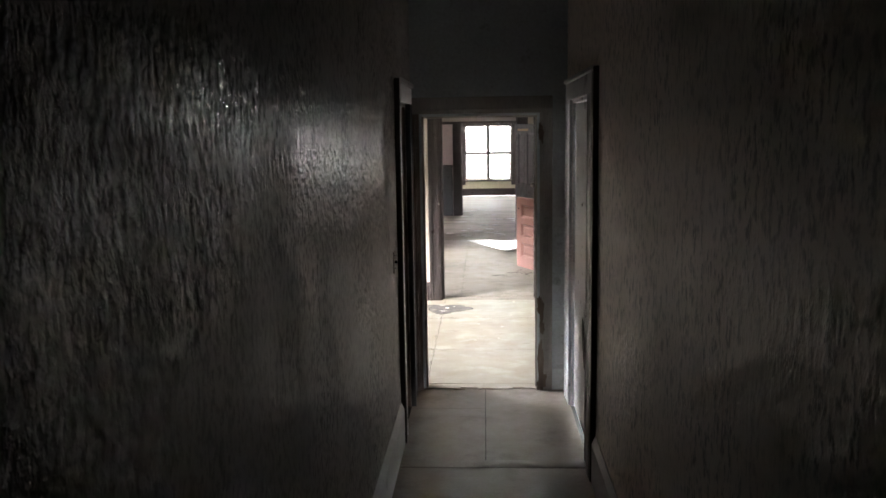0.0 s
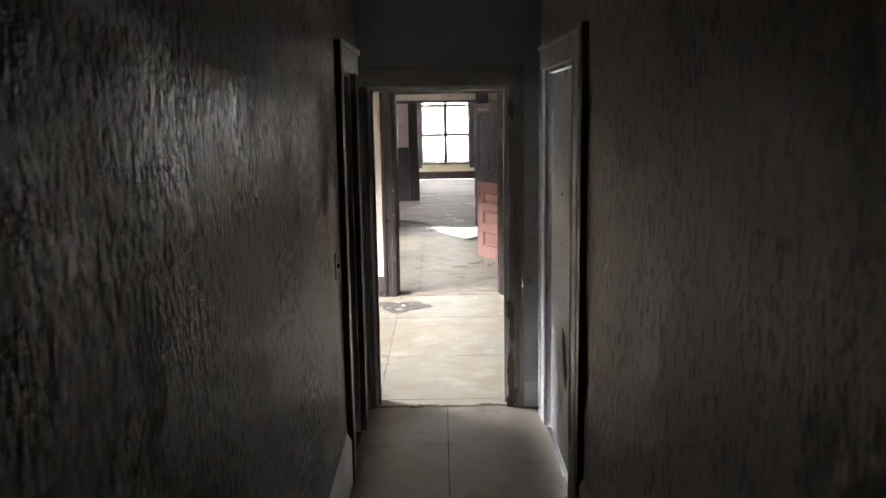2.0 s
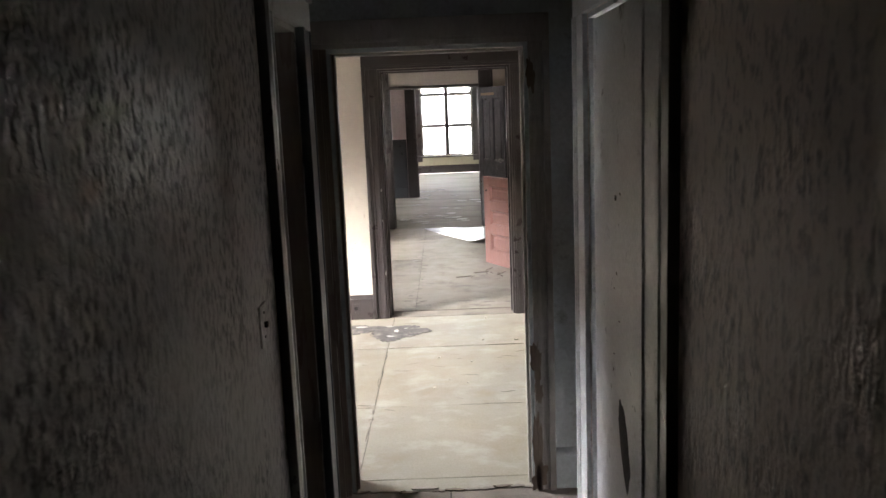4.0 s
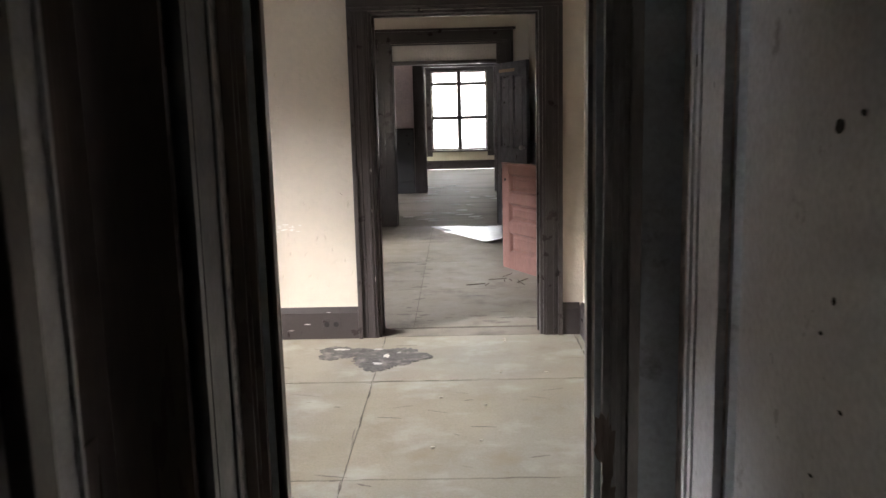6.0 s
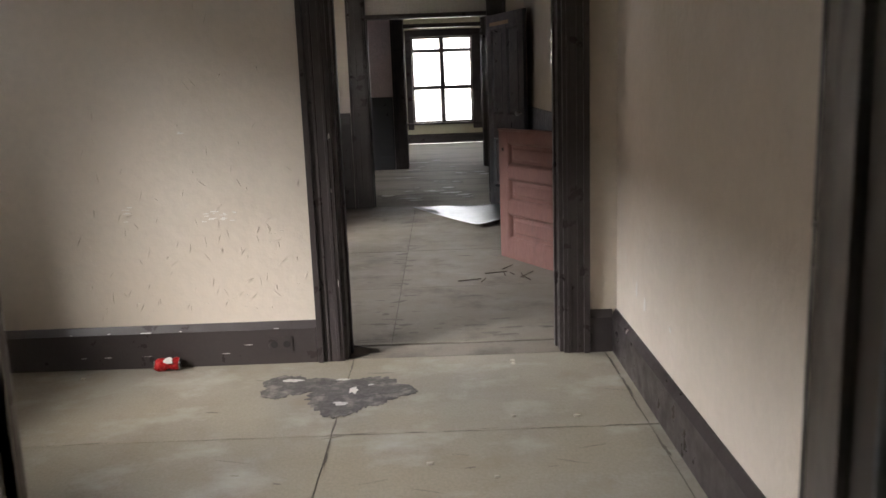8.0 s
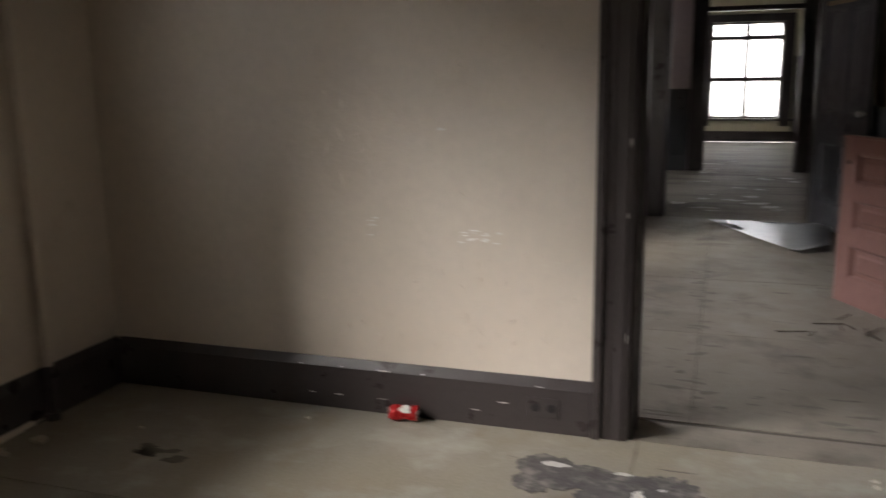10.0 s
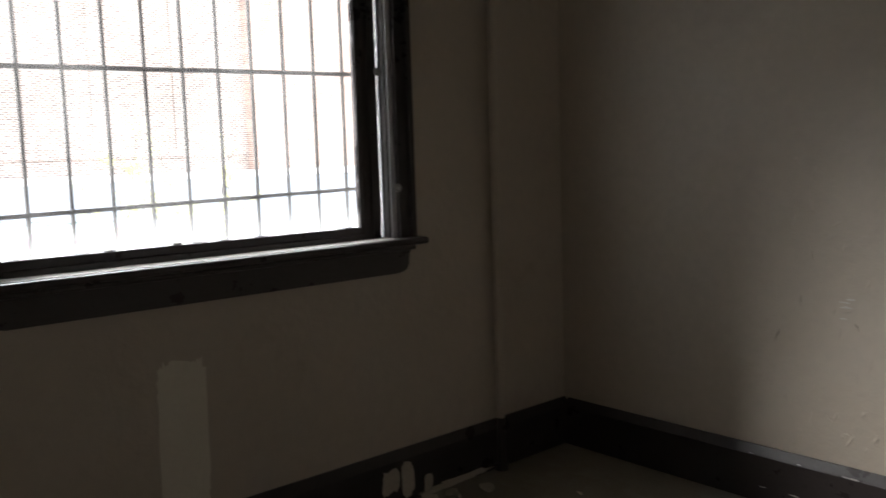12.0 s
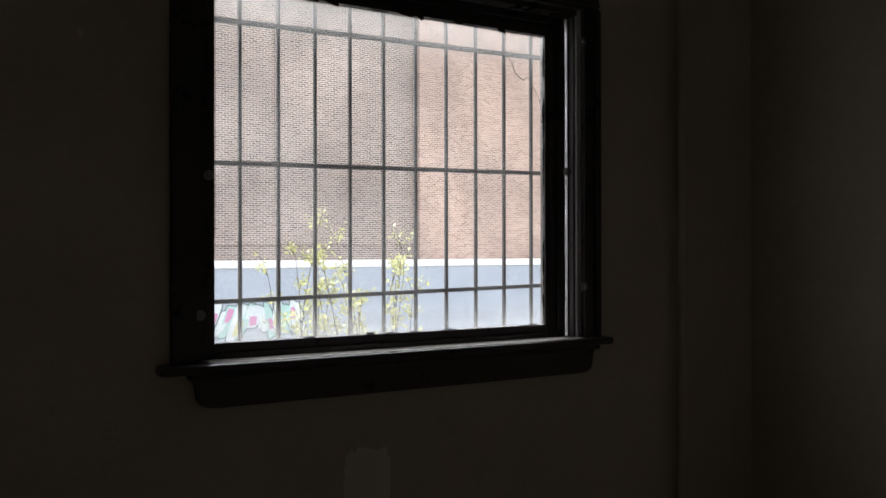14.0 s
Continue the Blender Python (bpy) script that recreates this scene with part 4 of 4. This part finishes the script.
for y, z, a, b in ((8.02, 0.10, 0.035, 0.05), (8.10, 0.09, 0.03, 0.06), (8.2, 0.05, 0.02, 0.03)):
    part("torn_paint", blob((-2.694, y, z), (0, 1, 0), (0, 0, 1), a, b, int(y * 90), 26, 0.25, 0.003, 0.08, square=0.5), PLASTER, bb_w, "pale torn paint")
part("torn_paint", blob((-2.694, 8.33, 0.016), (0, 1, 0), (0, 0, 1), 0.18, 0.013, 93, 40, 0.4, 0.004, 0.25), PLASTER, bb_w, "pale torn paint")
for y, z, a, b in ((8.5, 1.76, 0.016, 0.03), (8.48, 0.37, 0.014, 0.035), (8.09, 0.38, 0.01, 0.012), (8.62, 0.40, 0.014, 0.03)):
    part("paint_chip", blob((0.80, y, z), (0, -1, 0), (0, 0, 1), a, b, int(y * 77), 16, 0.5, 0.0015), WHITECHIP, wall_e)
for _ in range(11):
    x = rnd.uniform(-2.3, -0.7)
    part("paint_chip", blob((x, 9.0035, rnd.choice((0.176, 0.178, 0.06, 0.1))), NU, NV, rnd.uniform(0.004, 0.02), rnd.uniform(0.001, 0.003), 500 + k, 10, 0.5, 0.001), WHITECHIP, bb_n)
    k += 1


# ---------------------------------------------------------------- outside
tagged(part("ground", box(-70, 60, -60, 90, -2.7, -2.5), GROUND), "rough ground of a vacant lot", "ground", kind="structure")
X0 = -26.5
bld = thing("brick_building", "large grey-brown brick building behind a painted wall", "building")
bwall = part("wall", box(X0 - 10, X0, -16, 20.45, -2.5, 9.6), BRICK_GREY, bld)
part("wall", box(X0 - 10, X0 + 0.35, 20.45, 46, -2.5, 9.6), BRICK_RED, bld, "pale red brick wing")
part("brick_course", box(X0, X0 + 0.05, -16, 20.45, 1.50, 1.78), BRICK_GREY, bwall)
part("parapet", box(X0 - 10, X0 + 0.45, -16, 46, 9.6, 9.8), COPING, bld)
for y in (8.2, 9.9, 11.9, 13.4, 15.3, 17.9):
    part("pilaster", box(X0, X0 + 0.06, y, y + 0.55, 1.78, 9.6), BRICK_GREY, bwall)
lw = thing("painted_wall", "blue-grey painted low wall with white coping", "wall")
part("wall_body", box(X0 + 1.2, X0 + 1.5, -16, 46, -2.5, 0.80), LOWWALL, lw)
part("coping", box(X0 + 1.15, X0 + 1.55, -16, 46, 0.80, 1.02, 0.02), COPING, lw)
rnd = random.Random(3)


def slab_shape(y, z, w, h, lean, bulge, lift):
    """A sprayed letter stroke: a rounded slab on the low wall's face that leans along the wall."""
    bm = bmesh.new()
    ring = []
    for i in range(28):
        a = 2 * math.pi * i / 28
        c, q = (math.copysign(abs(f) ** 0.45, f) for f in (math.cos(a), math.sin(a)))
        r = 1 + bulge * math.sin(3 * a + y)
        ring.append((y + w * c * r + lean * h * q, z + h * q * r))
    top = [bm.verts.new((X0 + 1.502 + lift, p, q)) for p, q in ring]
    low = [bm.verts.new((X0 + 1.5, p, q)) for p, q in ring]
    bm.faces.new(top)
    for i in range(28):
        j = (i + 1) % 28
        bm.faces.new((top[j], top[i], low[i], low[j]))
    bmesh.ops.recalc_face_normals(bm, faces=bm.faces[:])
    return bm


for k in range(15):
    y = 12.1 + k * 0.25 + rnd.uniform(-0.06, 0.06)
    z = -0.72 + rnd.uniform(-0.12, 0.12)
    w, h, lean, bulge = rnd.uniform(0.11, 0.2), rnd.uniform(0.32, 0.55), rnd.uniform(-0.45, 0.45), rnd.uniform(0.0, 0.12)
    part("graffiti_outline", slab_shape(y, z, w + 0.035, h + 0.035, lean, bulge, 0.001 * k), INK[4], lw)
    part("graffiti_shape", slab_shape(y, z, w, h, lean, bulge, 0.002 + 0.001 * k), INK[(0, 3, 0, 3, 3)[k % 5]], lw)
    part("graffiti_accent", slab_shape(y + rnd.uniform(-0.05, 0.05), z + rnd.uniform(-0.3, 0.25), w * 0.6, h * rnd.uniform(0.2, 0.45), lean, bulge, 0.005 + 0.001 * k), INK[(1, 2, 0, 1, 3)[k % 5]], lw)


vine = thing("vine", "thin dry tendril against the window bars", "vine")
bm = bmesh.new()
last = None
for k in range(15):
    p = Vector((-2.89 + 0.01 * math.sin(k), 7.90 + 0.011 * k, 2.03 - 0.012 * k - 0.05 * math.sin(k * 0.45) * (k > 6)))
    if last:
        cyl(bm, last, p, 0.0018, 5)
    last = p
part("stem", bm, TWIG, vine)
for k, y in enumerate((7.10, 7.16, 7.42, 7.47, 7.62, 7.80)):
    part("paint_flake", blob((-2.767, y, 2.086), (0, 1, 0), (0, 0, 1), 0.016 + 0.006 * (k % 3), 0.007 + 0.004 * (k % 2), 1700 + k, 10, 0.6, 0.002, 0.3), DARKTRIM, sash)


def shrub(base, height, seed, n_stems=9, spread=1.0):
    """Thin upright stems with twigs and sparse small leaves."""
    rnd = random.Random(seed)
    t = thing("shrub", "thin young shrub with sparse yellow leaves", "shrub", group="shrubs outside the window")
    stems, leaves = bmesh.new(), bmesh.new()
    def leaf(p, s):
        d = Vector((rnd.gauss(0, 1), rnd.gauss(0, 1), rnd.gauss(0, 0.7))).normalized()
        e = d.cross(Vector((rnd.gauss(0, 1), rnd.gauss(0, 1), rnd.gauss(0, 1)))).normalized()
        q = [p, p + d * s * 0.5 + e * s * 0.32, p + d * s, p + d * s * 0.5 - e * s * 0.32]
        leaves.faces.new([leaves.verts.new(x) for x in q])
    for _ in range(n_stems):
        p = Vector(base) + Vector((rnd.uniform(-0.15, 0.15), rnd.uniform(-0.2, 0.2) * spread, 0))
        d = Vector((rnd.uniform(-0.18, 0.18), rnd.uniform(-0.3, 0.3) * spread, 1)).normalized()
        h = height * rnd.uniform(0.78, 1.0)
        r = 0.016
        for s in range(9):
            q = p + d * h / 9
            cyl(stems, p, q, r, 5, r * 0.85)
            r *= 0.85
            d = (d + Vector((rnd.uniform(-0.1, 0.1), rnd.uniform(-0.12, 0.12), 0.08))).normalized()
            if s > 3:
                for _ in range(3):
                    e = (d + Vector((rnd.gauss(0, 0.5), rnd.gauss(0, 0.6), 0.1))).normalized()
                    tip = q + e * rnd.uniform(0.12, 0.35)
                    cyl(stems, q, tip, 0.004, 4, 0.002)
                    for _ in range(16):
                        leaf(q.lerp(tip, rnd.uniform(0.3, 1)) + Vector((rnd.gauss(0, 0.03), rnd.gauss(0, 0.03), rnd.gauss(0, 0.03))), rnd.uniform(0.034, 0.062))
            p = q
    part("stems", stems, TWIG, t)
    part("leaves", leaves, LEAF, t)
    return t


shrub((-10.4, 9.85, -2.5), 4.45, 4, 3, 0.25)
shrub((-10.2, 10.5, -2.5), 3.95, 9, 9, 0.7)
shrub((-10.6, 11.2, -2.5), 4.0, 12, 7, 0.8)


# ---------------------------------------------------------------- floor litter
def paper(x, y, r, seed, material=PAPER, label="crumpled dirty paper scrap on the floor", z=0.0):
    b = blob((x, y, z), (1, 0, 0), (0, 1, 0), r, r * 0.6, seed, 14, 0.6, 0.004, 0.25)
    tagged(part("paper_scrap", b, material), label, "paper scrap", "floor litter")


rnd = random.Random(21)
for k in range(26):
    paper(rnd.uniform(-0.7, 0.9), rnd.uniform(14.6, 19.5), rnd.uniform(0.03, 0.12), 700 + k, z=-0.006)
for k in range(14):
    tagged(part("plaster_crumb", blob((rnd.uniform(-2.5, 0.6), rnd.uniform(7.2, 8.95), 0), (1, 0, 0), (0, 1, 0), rnd.uniform(0.005, 0.014), rnd.uniform(0.004, 0.01), 800 + k, 8, 0.4, 0.006, 0.2), PLASTER),
           "small pale plaster crumb on the floor", "crumb", "floor litter")
for k in range(10):
    tagged(part("plaster_crumb", blob((-2.66 + rnd.uniform(0, 0.12), rnd.uniform(7.7, 8.5), 0), (1, 0, 0), (0, 1, 0), rnd.uniform(0.01, 0.04), rnd.uniform(0.01, 0.03), 830 + k, 9, 0.4, 0.012, 0.2), PLASTER),
           "small pale plaster crumb on the floor", "crumb", "floor litter")
for k in range(9):
    x, y, a = 0.25 + rnd.uniform(-0.15, 0.3), 10.75 + rnd.uniform(-0.2, 0.2), rnd.uniform(0, 3.1)
    d = Vector((math.cos(a), math.sin(a), 0)) * rnd.uniform(0.03, 0.09)
    bm = cyl(bmesh.new(), Vector((x, y, 0.004)) - d, Vector((x, y, 0.006)) + d, 0.003, 6)
    tagged(part("twig", bm, TWIG), "dry dark twig on the floor", "twig", "floor litter")
stain = tagged(part("floor_stain", blob((-0.42, 8.55, 0.0), (1, 0, 0), (0, 1, 0), 0.19, 0.21, 31, 120, 0.3, 0.0022, 0.08), STAIN), "black flaking adhesive patch on the floor", "stain")
for k, (x, y, a, b) in enumerate(((-0.27, 8.59, 0.12, 0.07), (-0.58, 8.68, 0.15, 0.085), (-0.73, 8.70, 0.11, 0.115), (-0.77, 8.60, 0.06, 0.07))):
    part("stain_lobe", blob((x, y, 0.0), (1, 0, 0), (0, 1, 0), a, b, 33 + k, 70, 0.3, 0.0023 + 0.0002 * k, 0.09), STAIN, stain)
for k, (x, y, a, b) in enumerate(((-0.43, 8.60, 0.018, 0.04), (-0.49, 8.74, 0.025, 0.012), (-0.36, 8.66, 0.014, 0.006), (-0.72, 8.75, 0.04, 0.02), (-0.47, 8.45, 0.03, 0.02))):
    part("flake", blob((x, y, 0.0028), (1, 0, 0), (0, 1, 0), a, b, 44 + k, 18, 0.5, 0.0012, 0.2), WHITECHIP if k == 0 else DUST, stain)
rnd = random.Random(77)
for k in range(5):
    part("dirt_smear", blob((-2.06 + rnd.uniform(-0.1, 0.1), 8.43 + rnd.uniform(-0.05, 0.05), 0.0), (1, 0, 0), (0, 1, 0), rnd.uniform(0.03, 0.07), rnd.uniform(0.012, 0.03), 1600 + k, 18, 0.6, 0.0006, 0.25), SMEAR, floor_r)
for k in range(30):
    y = 9.5 + 2.6 * rnd.random() ** 1.3
    part("dirt_smear", blob((-0.31 + rnd.gauss(0, 0.045), y, 0.0), (1, 0.25 * rnd.uniform(-1, 1), 0), (0, 1, 0), rnd.uniform(0.012, 0.05), rnd.uniform(0.006, 0.02), 1300 + k, 14, 0.5, 0.0006, 0.25), SMEAR, floor_h)
# darker smears, densest just past the doorway into the hall
for k in range(9):
    part("dirt_smear", blob((rnd.uniform(-0.45, 0.5), 9.27 + abs(rnd.gauss(0, 0.12)), 0.0), (1, 0, 0), (0, 1, 0), rnd.uniform(0.02, 0.08), rnd.uniform(0.006, 0.02), 1400 + k, 16, 0.5, 0.0006, 0.25), SMEAR, floor_h)
for k in range(24):
    part("seam_dirt", blob((-0.472 + rnd.gauss(0, 0.006), rnd.uniform(5.95, 9.0), 0.0), (0, 1, 0), (-1, rnd.uniform(-0.15, 0.15), 0), rnd.uniform(0.02, 0.07), rnd.uniform(0.0015, 0.004), 2300 + k, 16, 0.6, 0.0007, 0.3), SMEAR, floor_r)
for k in range(22):
    seam_y = 8.13 if k % 3 else 6.91
    part("seam_dirt", blob((rnd.uniform(-1.5, 0.75), seam_y + rnd.gauss(0, 0.004), 0.0), (1, rnd.uniform(-0.1, 0.1), 0), (0, 1, 0), rnd.uniform(0.02, 0.1), rnd.uniform(0.001, 0.003), 2400 + k, 16, 0.6, 0.0007, 0.3), SMEAR, floor_r)
for k in range(10):
    part("seam_dirt", blob((0.742 + rnd.gauss(0, 0.004), rnd.uniform(7.8, 8.95), 0.0), (0, 1, 0), (-1, 0, 0), rnd.uniform(0.02, 0.08), rnd.uniform(0.002, 0.006), 2450 + k, 16, 0.6, 0.0007, 0.3), SMEAR, floor_r)
for k in range(30):
    part("scuff", blob((rnd.uniform(-1.2, 0.7), rnd.uniform(6.7, 8.9), 0.0), (1, rnd.uniform(-0.4, 0.4), 0), (0, 1, 0), rnd.uniform(0.012, 0.06), rnd.uniform(0.002, 0.006), 1500 + k, 12, 0.6, 0.0005, 0.3), HALLSHEET if k % 3 else SMEAR, floor_r)


# ---------------------------------------------------------------- floor sheets and boards
def sheet(x0, x1, y0, y1, material, parent, seed, top=0.0, gap=0.0012, name="floor_sheet", wave=0.0016):
    """One thin floor sheet with slightly uneven edges."""
    rnd = random.Random(seed)
    bm = bmesh.new()
    pts = []
    n = 14
    for k in range(n):
        pts.append((x0 + gap + (x1 - x0 - 2 * gap) * k / n, y0 + gap + rnd.uniform(0, wave)))
    for k in range(n):
        pts.append((x1 - gap - rnd.uniform(0, wave), y0 + gap + (y1 - y0 - 2 * gap) * k / n))
    for k in range(n):
        pts.append((x1 - gap - (x1 - x0 - 2 * gap) * k / n, y1 - gap - rnd.uniform(0, wave)))
    for k in range(n):
        pts.append((x0 + gap + rnd.uniform(0, wave), y1 - gap - (y1 - y0 - 2 * gap) * k / n))
    dz = rnd.uniform(-0.0012, 0)
    up = [bm.verts.new((x, y, top + dz)) for x, y in pts]
    lo = [bm.verts.new((x, y, top - 0.005)) for x, y in pts]
    bm.faces.new(up)
    for i in range(len(pts)):
        j = (i + 1) % len(pts)
        bm.faces.new((up[j], up[i], lo[i], lo[j]))
    return part(name, bm, material, parent)


s = 0
for xa, xb in ((-2.72, -0.47), (-0.47, 0.74), (0.74, 0.80)):
    for ya, yb in ((5.93, 6.91), (6.91, 8.13), (8.13, 9.03)):
        sheet(xa, xb, ya, yb, SHEET, floor_r, 900 + s)
        s += 1
sheet(-0.464, 0.348, 5.80, 5.93, SHEET, floor_r, 940)
sheet(-0.512, 0.546, 9.03, 9.222, HALLSHEET, floor_r, 941)
for xa, xb in ((-2.62, -1.52), (-1.52, -0.30), (-0.30, 0.90)):
    for ya, yb in ((9.25, 10.44), (10.44, 11.66), (11.66, 12.88), (12.88, 14.13)):
        sheet(xa, xb, ya, yb, HALLSHEET, floor_h, 950 + s)
        s += 1
for xa, xb, ya, yb in ((-0.54, 0.557, -2.2, -0.3), (-0.54, 0.557, -0.3, 1.9), (-0.54, 0.557, 1.9, 4.345), (-0.54, -0.03, 4.345, 5.36), (-0.54, -0.03, 5.36, 5.795), (-0.03, 0.557, 4.345, 5.795)):
    sheet(xa, xb, ya, yb, CORRSHEET, floor_c, 980 + s, gap=0.005 if xb - xa > 1 else 0.0016)
    s += 1
# curled edges of the corridor sheets
bm = bmesh.new()
rows_ = []
for i in range(31):
    x = -0.08 + 0.42 * i / 30
    h = 0.005 * math.sin(math.pi * i / 30) ** 2 * (1 + 0.25 * math.sin(9 * x + 1))
    rows_.append([bm.verts.new((x, 4.350 + 0.012 * q + 0.012 * math.sin(math.pi * i / 30), h * math.sin(math.pi * q / 8) ** 0.7 - 0.0016)) for q in range(9)])
for a, b in zip(rows_, rows_[1:]):
    for q in range(8):
        bm.faces.new((a[q], b[q], b[q + 1], a[q + 1])).smooth = True
part("curled_edge", bm, CORRSHEET, floor_c, "curled torn sheet edge")
for k in range(12):
    x = -0.44 + k * 0.072
    part("torn_flake", blob((x, 5.80 + rnd.uniform(-0.02, 0.02), 0.0), (1, 0, 0), (0, 1, 0), rnd.uniform(0.03, 0.06), rnd.uniform(0.006, 0.016), 1200 + k, 16, 0.6, 0.006, 0.25), BAREWOOD if k % 3 == 0 else CORRSHEET, floor_c)
for k in range(44):
    y = 14.145 + k * 0.1
    part("floorboard", box(-3.6, 2.48, y, y + 0.096, -0.03, -0.006 - 0.0006 * ((k * 7) % 3) / 3, 0.001), BOARDS, floor_p)
part("far_boards", box(-3.6, 2.48, 18.545, 23.5, -0.03, -0.007), BOARDS, floor_p)
